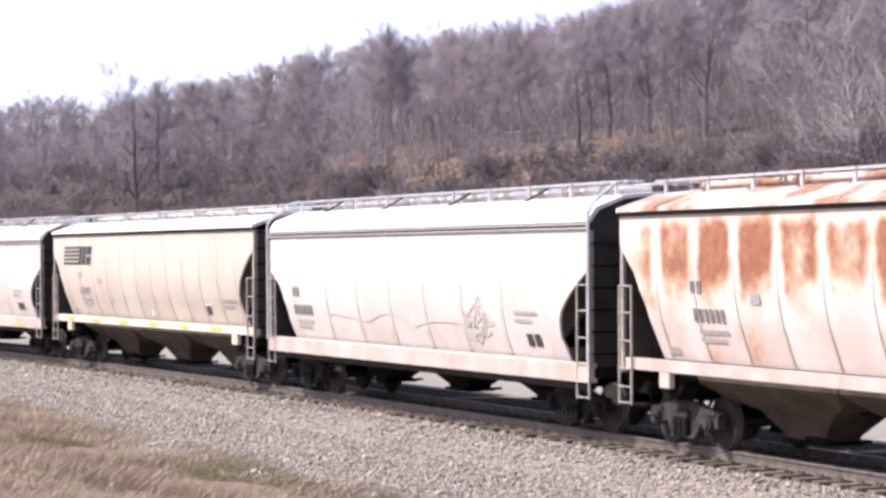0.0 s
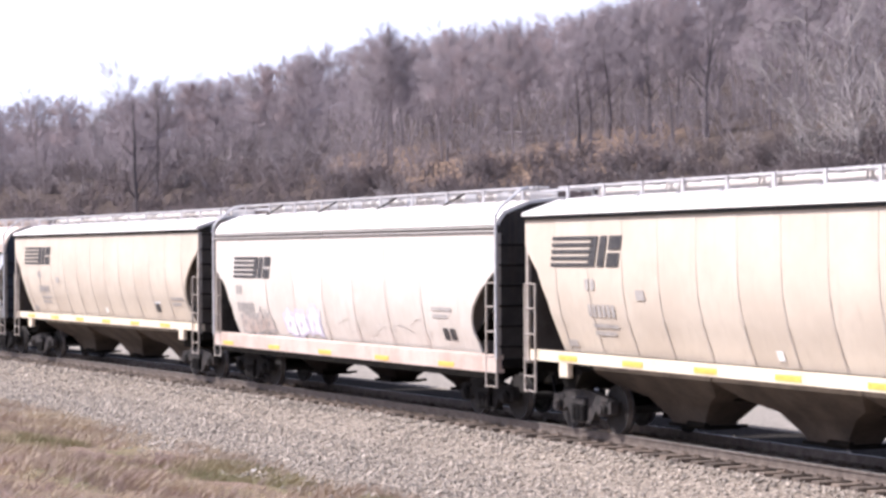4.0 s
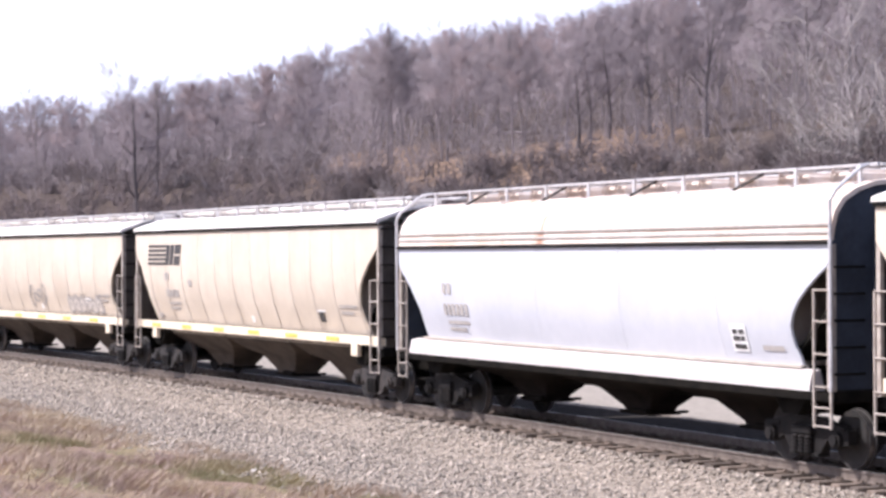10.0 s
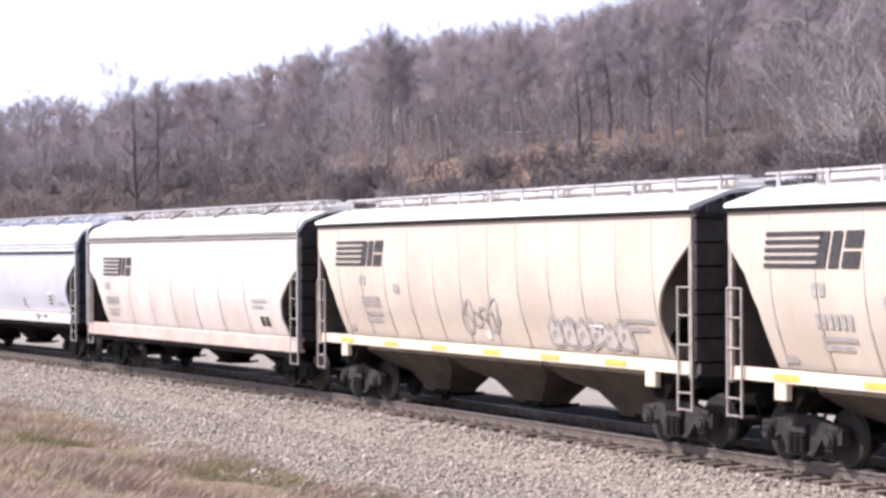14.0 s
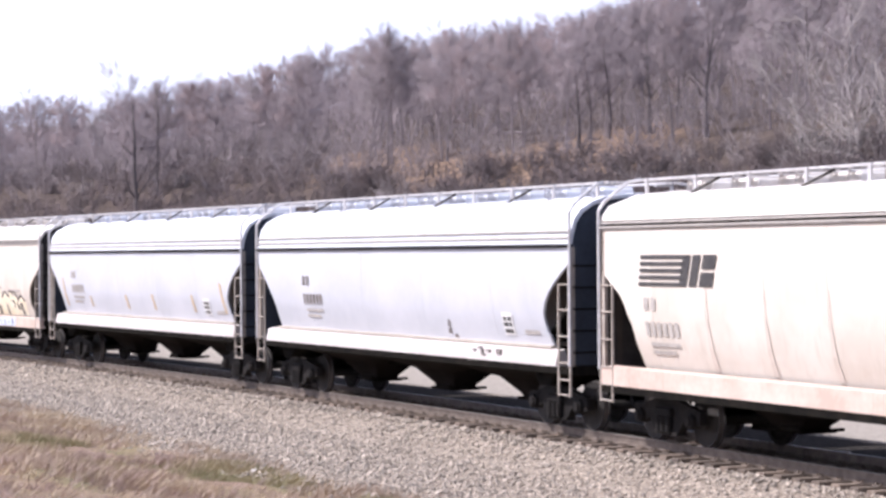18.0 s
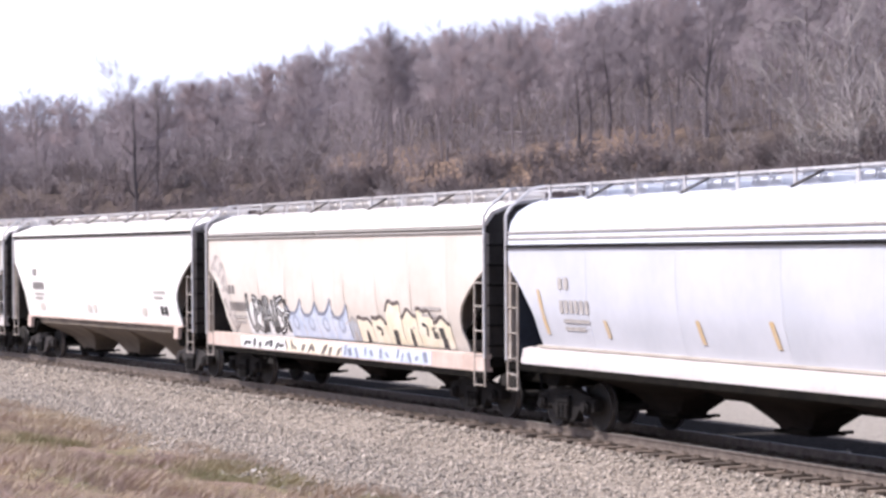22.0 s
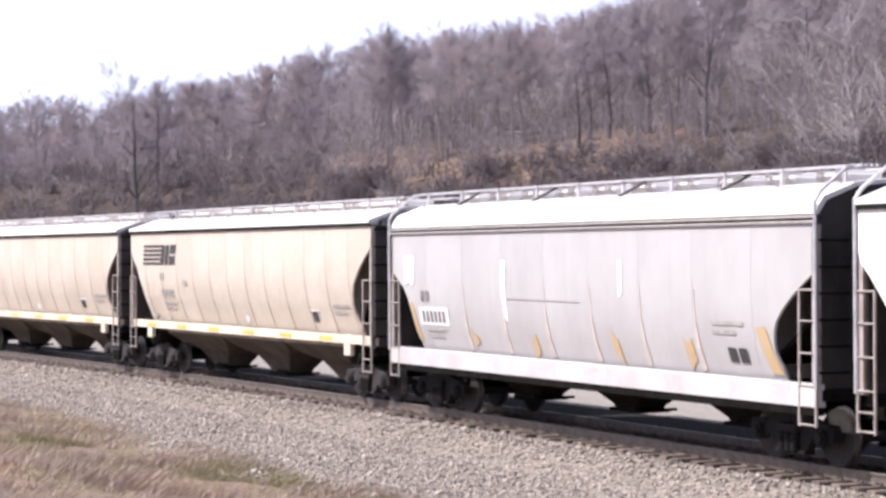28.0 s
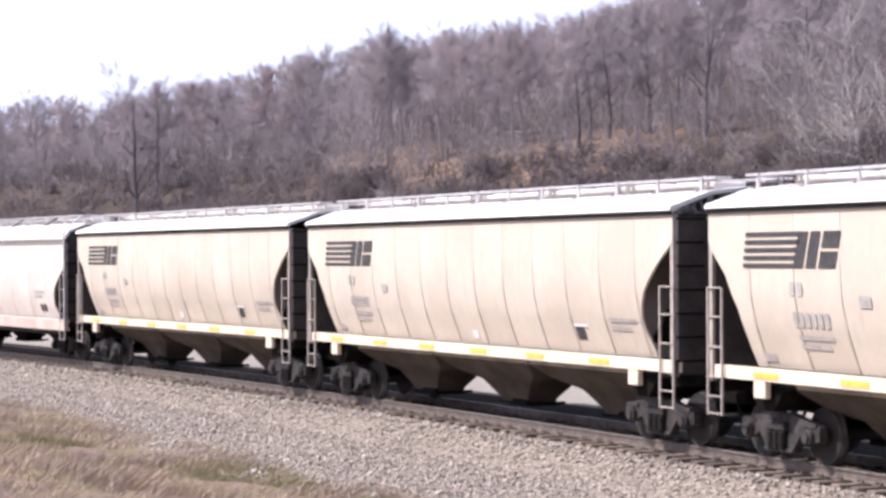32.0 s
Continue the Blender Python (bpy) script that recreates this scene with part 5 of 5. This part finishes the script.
def motions():
    for car, s in TRAIN:
        walk(car, [(float(t), car_pose(s + travelled(t))) for t in range(33)])
    times = [k / 15.0 for k in range(481)]
    turn = [math.degrees(travelled(t) / 0.457) for t in times]
    for w, dx in WHEELSETS:
        walk(w, [(t, pose(dx, 0, 0.457, 0, a, 0)) for t, a in zip(times, turn)])


# ---------------------------------------------------------------- woods
def tree_arrays(seed, tall=17.0, detail=1.0, spread=0.30, lean=0.0, fork=0.38, twig_r=0.020, stout=0.0125):
    """A bare broadleaf tree: trunk and limbs in one list, fine twigs in another, as triangles."""
    rng = random.Random(seed)
    wood_v, wood_f, twig_v, twig_f = [], [], [], []

    def tube(p, q, r0, r1, sides):
        d = (q - p).normalized()
        u = d.orthogonal().normalized()
        v = d.cross(u)
        base = len(wood_v)
        for c, r in ((p, r0), (q, r1)):
            for i in range(sides):
                a = 2 * math.pi * i / sides
                wood_v.append(tuple(c + (u * math.cos(a) + v * math.sin(a)) * r))
        for i in range(sides):
            j = (i + 1) % sides
            wood_f.append((base + i, base + j, base + sides + j))
            wood_f.append((base + i, base + sides + j, base + sides + i))

    def spike(p, q, r):
        d = (q - p).normalized()
        u = d.orthogonal().normalized() * r
        v = d.cross(u)
        base = len(twig_v)
        twig_v.extend([tuple(p + u), tuple(p - u * 0.5 + v * 0.87), tuple(p - u * 0.5 - v * 0.87), tuple(q)])
        twig_f.extend([(base, base + 1, base + 3), (base + 1, base + 2, base + 3), (base + 2, base, base + 3)])

    def bend(d, k):
        return (d + Vector((rng.gauss(0, k), rng.gauss(0, k), rng.gauss(0, k)))).normalized()

    def twigs(p, d, size, n):
        for _ in range(n):
            e = bend(d, 0.42)
            e.z = e.z * 0.8 + 0.42
            e.normalize()
            q = p + e * size * rng.uniform(0.5, 1.1)
            spike(p, q, twig_r * rng.uniform(0.7, 1.2))
            for _k in range(3):
                a = p.lerp(q, rng.uniform(0.2, 0.85))
                g = bend(e, 0.38)
                g.z += 0.15
                spike(a, a + g * size * rng.uniform(0.3, 0.65), twig_r * 0.75)

    def limb(p, d, length, r, level):
        steps = 3 if level == 1 else 2
        sides = 5 if level == 1 else 3
        for i in range(steps):
            d = bend(d, 0.10 + 0.04 * level)
            d.z += 0.10
            d.normalize()
            q = p + d * length / steps
            r1 = r * 0.80
            tube(p, q, r, r1, sides)
            if level == 2:
                twigs(q, d, 1.6, max(1, int(7 * detail)))
            elif rng.random() < 0.95:
                limb(q, bend(d, 0.7), length * rng.uniform(0.40, 0.6), r1 * 0.55, 2)
            p, r = q, r1
        if level == 1:
            limb(p, bend(d, 0.40), length * rng.uniform(0.45, 0.65), r * 0.62, 2)
        else:
            twigs(p, d, 1.7, max(2, int(7 * detail)))

    p, d, r = Vector((0, 0, -0.4)), Vector((lean, 0, 1)).normalized(), tall * stout
    first = tall * fork
    n = 11
    for i in range(n):
        d = (bend(d, 0.035) + Vector((0, 0, 0.06))).normalized()
        q = p + d * (tall * 0.86 / n)
        r1 = r * 0.84
        tube(p, q, r, r1, 7)
        if q.z > first:
            for _ in range(2 if detail > 0.6 and i % 2 else 1):
                a = rng.uniform(0, 6.28)
                up = rng.uniform(0.5, 1.7)
                e = Vector((math.cos(a), math.sin(a), up)).normalized()
                left = max(0.25, 1 - (q.z - first) / (tall - first))
                limb(q, e, tall * spread * (0.5 + 0.5 * left ** 0.5) * rng.uniform(0.7, 1.1), r1 * 0.42, 1)
        p, r = q, r1
    twigs(p, d, 1.6, int(8 * detail) + 2)
    return (np.array(wood_v), np.array(wood_f)), (np.array(twig_v), np.array(twig_f))


def shrub_arrays(seed, tall=2.6, stems=26, radius=1.4, r=0.022, arms=9):
    rng = random.Random(seed)
    v, f = [], []

    def spike(p, q, k):
        d = (q - p).normalized()
        u = d.orthogonal().normalized() * k
        w = d.cross(u)
        b = len(v)
        v.extend([tuple(p + u), tuple(p - u * 0.5 + w * 0.87), tuple(p - u * 0.5 - w * 0.87), tuple(q)])
        f.extend([(b, b + 1, b + 3), (b + 1, b + 2, b + 3), (b + 2, b, b + 3)])

    for _ in range(stems):
        a = rng.uniform(0, 6.28)
        p = Vector((math.cos(a), math.sin(a), 0)) * radius * 0.35 * rng.random()
        p.z = -0.1
        d = Vector((math.cos(a) * rng.uniform(0.1, 0.8), math.sin(a) * rng.uniform(0.1, 0.8), 1)).normalized()
        L = tall * rng.uniform(0.55, 1.05)
        q = p + d * L
        spike(p, q, r * 1.5)
        for _k in range(arms):
            s = p.lerp(q, rng.uniform(0.2, 0.95))
            e = (d + Vector((rng.gauss(0, 0.6), rng.gauss(0, 0.6), rng.gauss(0.1, 0.4)))).normalized()
            t = s + e * L * rng.uniform(0.18, 0.42)
            spike(s, t, r)
            for _j in range(2):
                s2 = s.lerp(t, rng.uniform(0.3, 0.9))
                spike(s2, s2 + (e + Vector((rng.gauss(0, 0.6), rng.gauss(0, 0.6), rng.gauss(0, 0.5)))).normalized() * L * 0.14, r * 0.7)
    return np.array(v), np.array(f)


def place_on_ray(px, dist):
    """Plan position at a share px of the view's width and a distance away."""
    u = (px * 1568 - 784) / 3809.0
    return u * dist, dist


SKYLINE = ((-0.5, 0.074), (0.0, 0.072), (0.07, 0.076), (0.12, 0.072), (0.20, 0.083), (0.26, 0.084), (0.32, 0.092), (0.38, 0.098), (0.45, 0.103), (0.54, 0.104), (0.62, 0.108), (0.75, 0.124), (1.5, 0.19))


def crown_limit(px):
    for (a, ea), (b, eb) in zip(SKYLINE, SKYLINE[1:]):
        if px <= b:
            return ea + (eb - ea) * (px - a) / (b - a)
    return SKYLINE[-1][1]


TREE_KINDS = []
for k, (spread, fork, twig) in enumerate(((0.21, 0.14, "twig"), (0.20, 0.34, "twig"), (0.23, 0.10, "twig"), (0.21, 0.16, "twig_red"), (0.22, 0.12, "twig"), (0.20, 0.32, "twig_pale"), (0.20, 0.38, "twig"), (0.24, 0.26, "twig_red"), (0.25, 0.30, "twig"))):
    wood, tw = tree_arrays(100 + k, 14.0, 0.8, spread, 0.03 * (k % 3 - 1), fork, 0.0145, 0.0135)
    TREE_KINDS.append((wood, tw, twig))
# a stout tree with low limbs that stands before the wood, and spreading pale ones near the line
TREE_KINDS.append((*tree_arrays(141, 14.0, 0.8, 0.27, 0.0, 0.12, 0.0145, 0.026), "twig"))
TREE_KINDS.append((*tree_arrays(152, 14.0, 0.45, 0.50, 0.0, 0.08, 0.030, 0.012), "twig_silver"))
TREE_KINDS.append((*tree_arrays(153, 14.0, 0.45, 0.46, 0.05, 0.10, 0.030, 0.012), "twig_silver"))
TREE_KINDS.append((*tree_arrays(160, 14.0, 0.8, 0.23, 0.02, 0.28, 0.0145, 0.024), "twig"))


def build_trees():
    rng = random.Random(77)
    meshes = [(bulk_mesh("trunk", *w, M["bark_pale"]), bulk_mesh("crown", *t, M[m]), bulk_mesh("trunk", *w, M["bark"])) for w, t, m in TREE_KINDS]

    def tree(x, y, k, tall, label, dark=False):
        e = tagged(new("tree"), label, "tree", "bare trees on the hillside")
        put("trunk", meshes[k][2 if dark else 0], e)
        put("crown", meshes[k][1], e)
        size = tall / 14.0
        e.matrix_basis = pose(x, y, height(x, y) - 0.1, *((0, 0) if dark else (rng.uniform(-3, 3), rng.uniform(-3, 3))), rng.uniform(0, 360)) @ Matrix.Diagonal((size, size, size, 1))
        return e

    plain = "tall bare grey-brown tree in the leafless hillside wood"
    red = "bare tree with reddish budding twigs on the hillside"
    pale = "tall bare tree with pale upper branches on the hillside"
    labels = {0: plain, 1: plain, 2: plain, 3: red, 4: plain, 5: pale, 6: plain, 7: red, 8: plain}
    labels[12] = labels[9] = "stout dark bare tree standing before the wood"
    labels[10] = labels[11] = "spreading bare tree with pale branches near the line"
    # trees that stand out: at the wood's lower edge and before it
    for px, dist, k, tall in ((0.154, 170, 9, 10.6), (0.178, 176, 12, 8.6), (0.945, 108, 10, 8.6), (0.995, 112, 11, 9.2), (0.905, 118, 11, 6.6), (0.653, 144, 12, 11.5), (0.666, 150, 12, 12.5), (0.688, 150, 12, 12.0), (0.702, 160, 1, 13.0), (0.733, 150, 12, 12.0),
                              (0.799, 138, 12, 14.0), (0.602, 168, 6, 12.5), (0.565, 172, 4, 11.5), (0.53, 178, 1, 12.0), (0.49, 184, 2, 11.5), (0.455, 190, 0, 11.0),
                              (0.425, 178, 5, 8.5), (0.86, 150, 4, 14.0), (0.91, 148, 0, 15.0), (0.96, 144, 1, 15.0), (0.83, 158, 6, 15.0), (0.64, 142, 6, 11.5), (0.72, 140, 1, 12.0), (0.76, 138, 6, 13.0), (0.58, 150, 1, 10.5), (0.54, 155, 6, 10.5), (0.87, 134, 0, 12.5), (0.50, 160, 1, 10.0), (0.68, 175, 1, 14.5), (0.775, 172, 0, 15.0)):
        x, y = place_on_ray(px, dist)
        tall = min(tall, 0.88 * (crown_limit(px) * dist + EYE_Z - height(x, y))) if 0.3 < px < 0.9 else tall
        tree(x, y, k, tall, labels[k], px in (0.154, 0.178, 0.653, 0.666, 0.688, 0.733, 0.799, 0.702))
    n = 0
    while n < 215:
        px, dist = rng.uniform(-0.05, 1.05), 150 + 205 * rng.random()
        x, y = place_on_ray(px, dist)
        if beside(x, y) > -56 or (dist < 205 and px < 0.40) or (dist < 180 and rng.random() < 0.35):
            continue
        limit = crown_limit(px) * dist + EYE_Z - height(x, y)
        tall = min(rng.uniform(11.5, 16.5), limit * rng.uniform(0.88, 1.02))
        if tall < 6.0:
            continue
        near = dist < 215 and px > 0.4
        k = rng.choice((1, 6, 8, 6, 7, 8)) if near else rng.choice((0, 7, 1, 2, 8, 4, 4, 3, 3, 5))
        tree(x, y, k, tall, labels[k])
        n += 1


def build_far_woods():
    """The wood that goes on behind and to the sides, as one mass of bare trees."""
    rng = random.Random(31)
    vs, fs, base = [], [], 0
    small = []
    for k in range(4):
        small.append(shrub_arrays(300 + k, 13.0, 5, 2.4, 0.05, 12))
    n = 0
    while n < 420:
        px, dist = rng.uniform(-0.4, 1.4), rng.uniform(190, 470)
        x, y = place_on_ray(px, dist)
        if beside(x, y) > -70 or (-0.05 < px < 1.05 and dist < 300):
            continue
        limit = crown_limit(px) * dist + EYE_Z - height(x, y)
        sc = min(rng.uniform(12, 17), limit * rng.uniform(0.85, 1.0)) / 14.0
        if sc < 0.4:
            n += 1
            continue
        v, f = small[n % 4]
        a = rng.uniform(0, 6.28)
        c, s = math.cos(a) * sc, math.sin(a) * sc
        vs.append(np.stack([v[:, 0] * c - v[:, 1] * s + x, v[:, 0] * s + v[:, 1] * c + y, v[:, 2] * sc + height(x, y)], -1))
        fs.append(f + base)
        base += len(v)
        n += 1
    me = bulk_mesh("far_woods", np.vstack(vs), np.vstack(fs), M["twig"])
    tagged(put("far_woods", me), "hazy purple-brown mass of leafless trees on the ridge", "woods", kind="stuff")


def scatter(name, label, category, mat, kinds, count, pick, rng):
    """Many small plants as one mass."""
    vs, fs, base = [], [], 0
    for _ in range(count):
        x, y, sc = pick(rng)
        v, f = rng.choice(kinds)
        a = rng.uniform(0, 6.28)
        c, s = math.cos(a) * sc, math.sin(a) * sc
        vs.append(np.stack([v[:, 0] * c - v[:, 1] * s + x, v[:, 0] * s + v[:, 1] * c + y, v[:, 2] * sc + height(x, y)], -1))
        fs.append(f + base)
        base += len(v)
    tagged(put(name, bulk_mesh(name, np.vstack(vs), np.vstack(fs), M[mat])), label, category, kind="stuff")


def build_undergrowth():
    def low_slope(rng):
        px = rng.uniform(-0.05, 1.05) if rng.random() < 0.6 else rng.uniform(-0.05, 0.40)
        while True:
            dist = rng.uniform(95, 270)
            x, y = place_on_ray(px, dist)
            if 24 < -beside(x, y) < (52 if px > 0.36 else 100):
                return x, y, rng.uniform(0.55, 1.2)

    def in_wood(rng):
        px = rng.uniform(-0.05, 1.05)
        while True:
            dist = rng.uniform(130, 330)
            x, y = place_on_ray(px, dist)
            open_floor = 0.42 < px < 0.85 and dist < 205
            if -beside(x, y) > 47 and not (open_floor and rng.random() < 0.6):
                return x, y, rng.uniform(0.6, 1.3)

    def deep_wood(rng):
        px = rng.uniform(-0.08, 1.08)
        while True:
            x, y = place_on_ray(px, rng.uniform(175 if px > 0.4 else 225, 380))
            if -beside(x, y) > 68:
                return x, y, rng.uniform(0.6, 1.1)

    dark = [shrub_arrays(80 + k, 1.5, 7, 1.7, 0.030, 4) for k in range(4)]
    thin = [shrub_arrays(90 + k, 4.2, 3, 0.9, 0.020, 6) for k in range(4)]
    scatter("brush", "low dark tangle of leafless brush along the slope", "brush", "brush", dark, 1200, low_slope, random.Random(61))
    scatter("thicket", "dense thicket of slim bare trees filling the wood", "thicket", "twig", [shrub_arrays(95 + k, 7.5, 3, 1.1, 0.030, 9) for k in range(4)], 1250, deep_wood, random.Random(63))
    def clearing(rng):
        px = rng.uniform(0.36, 1.02)
        while True:
            x, y = place_on_ray(px, rng.uniform(120, 215))
            if 47 < -beside(x, y) < 82:
                return x, y, rng.uniform(0.5, 1.2)

    scatter("young_growth", "thin young growth over the tan leaf litter", "saplings", "twig", [shrub_arrays(190 + k, 3.0, 3, 1.2, 0.018, 6) for k in range(4)], 430, clearing, random.Random(64))
    def left_slope(rng):
        px = rng.uniform(-0.05, 0.34)
        while True:
            x, y = place_on_ray(px, rng.uniform(100, 215))
            if 24 < -beside(x, y) < 58:
                return x, y, rng.uniform(0.55, 1.1)

    scatter("bramble", "low brown brambles on the bank behind the line", "brush", "brush", dark, 420, left_slope, random.Random(65))
    scatter("saplings", "thin bare saplings between the hillside trees", "saplings", "twig", thin, 1050, in_wood, random.Random(62))


def build_shrubs():
    rng = random.Random(8)

    def kind(seed, tall, stems, radius, mat, r=0.022):
        v, f = shrub_arrays(seed, tall, stems, radius, r)
        per = len(v) // stems // 4            # spikes to a stem; the first of each is the stem itself
        spikes = v.reshape(-1, 4, 3)
        first = np.arange(len(spikes)) % per == 0
        tri = np.array([(0, 1, 3), (1, 2, 3), (2, 0, 3)])
        out = []
        for nm, sel in (("stem_mass", first), ("twig_mass", ~first)):
            sv = spikes[sel].reshape(-1, 3)
            sf = (tri[None] + 4 * np.arange(len(sv) // 4)[:, None, None]).reshape(-1, 3)
            out.append(bulk_mesh(nm, sv, sf, M["bark"] if nm == "stem_mass" else M[mat]))
        return out

    def shrub(meshes, label, m):
        e = tagged(new("shrub"), label, "shrub", "brush below the wood")
        tagged(put("stem_mass", meshes[0], e), kind="stuff")
        tagged(put("twig_mass", meshes[1], e), kind="stuff")
        e.matrix_basis = m

    dark_kinds = [kind(50 + k, 2.0, 22, 1.5, "brush") for k in range(4)]
    pale_kinds = [kind(60 + k, 2.2, 16, 1.2, "twig_pale", 0.015) for k in range(2)]
    for i in range(115):
        px = rng.uniform(0.0, 1.0)
        while True:
            x, y = place_on_ray(px, rng.uniform(100, 245))
            if (36 if px > 0.36 else 50) < -beside(x, y) < (52 if px > 0.36 else 85):
                break
        dark = rng.random() < 0.78
        k = rng.uniform(0.6, 1.1)
        shrub(rng.choice(dark_kinds if dark else pale_kinds), "dense dark leafless shrub at the foot of the wood" if dark else "pale leafless shrub at the foot of the wood",
              pose(x, y, height(x, y) - 0.1, 0, 0, rng.uniform(0, 360)) @ Matrix.Diagonal((k * 1.3, k * 1.3, k, 1)))
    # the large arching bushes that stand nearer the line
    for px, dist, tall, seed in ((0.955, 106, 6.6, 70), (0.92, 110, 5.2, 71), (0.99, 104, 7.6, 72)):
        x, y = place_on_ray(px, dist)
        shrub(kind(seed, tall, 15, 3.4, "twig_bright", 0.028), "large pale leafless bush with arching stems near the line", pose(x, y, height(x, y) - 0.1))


def build_logs():
    rng = random.Random(15)
    for px, dist, L in ((0.78, 168, 3.4), (0.585, 175, 2.6)):
        x, y = place_on_ray(px, dist)
        bm = bmesh.new()
        pipe(bm, [(-L / 2, 0, 0.2), (-L / 6, 0.08, 0.24), (L / 5, -0.05, 0.2), (L / 2, 0.06, 0.18)], 0.11, 8)
        bar(bm, (L / 5, 0, 0.2), (L / 5 + 0.7, 0.3, 0.8), 0.07, 5, 0.03)
        tagged(put("fallen_log", mesh_of("fallen_log", bm, M["twig_pale"]), None, pose(x, y, height(x, y) - 0.05, 0, 0, rng.uniform(-20, 20))), "grey fallen log lying in the leaf litter", "log")


def build_rocks():
    for x, y, r, mat, label in ((-3.55, 37.3, 0.09, "tie", "dark loose rock lying in the bank grass"), (-3.25, 36.9, 0.07, "sill_white", "pale loose rock lying in the bank grass")):
        bm = bmesh.new()
        bmesh.ops.create_icosphere(bm, subdivisions=2, radius=r)
        for v in bm.verts:
            v.co *= 1 + 0.35 * noise.noise(v.co * 9 + Vector((x, y, 0)))
            v.co.z *= 0.6
        tagged(put("rock", mesh_of("rock", bm, M[mat]), None, pose(x, y, height(x, y) + r * 0.3, 0, 0, 40)), label, "rock")


def build_grass():
    """Matted dry grass on the near bank, tuft by tuft, with green patches."""
    rng = np.random.default_rng(12)
    greens = ((-3.4, 36.0, 1.2), (-1.2, 31.0, 0.7), (-7.4, 39.0, 0.9))
    for name, count, mat, label, lo, hi in (("dry_grass", 19000, "straw", "dry straw-coloured grass matted on the bank", 7.0, 22.0), ("faded_grass", 13000, "rose_straw", "pinkish-brown dead grass combed over the bank", 8.6, 22.0), ("green_grass", 2600, "green", "new green blades among the dry grass", 7.4, 12.5)):
        vs = []
        made = 0
        while made < count:
            s, w = rng.uniform(-42, 30), rng.uniform(lo, hi)
            x, y = on_track(s, w)
            if y < 12:
                continue
            near = max(math.exp(-((x - gx) ** 2 + ((y - gy) * 0.45) ** 2) / (gr * gr)) for gx, gy, gr in greens)
            patch = noise.noise((x * 0.45, y * 0.30, 11.0 if name == "dry_grass" else 5.0))
            if name == "green_grass":
                if patch + 1.3 * near < 0.42 + 0.3 * rng.random():
                    continue
            elif patch < -0.40 + 0.7 * rng.random() + 0.5 * near:
                continue
            z = height(x, y)
            long = (0.55 if name == "green_grass" else 1.0) * (1.0 + 0.6 * noise.noise((x * 0.8, y * 0.6, 21.0)))
            for _ in range(7):
                a, t = rng.uniform(0, 6.28), rng.uniform(0.06, 0.24) * long
                bx, by = x + rng.normal(0, 0.07), y + rng.normal(0, 0.07)
                k = t * rng.uniform(0.3, 1.1)
                dx, dy = math.cos(a) * k + 0.75 * t, math.sin(a) * k
                wx, wy = 0.009, 0.002
                vs.append(((bx - wx, by - wy, z - 0.02), (bx + wx, by + wy, z - 0.02), (bx + dx, by + dy, z + t * 0.8)))
            made += 1
        v = np.array(vs).reshape(-1, 3)
        me = bulk_mesh(name, v, np.arange(len(v)).reshape(-1, 3), M[mat])
        tagged(put(name, me), label, "grass", kind="stuff")


build_trees()
build_far_woods()
build_undergrowth()
build_shrubs()
build_logs()
build_rocks()
build_grass()
build_ballast()
build_ties()
motions()
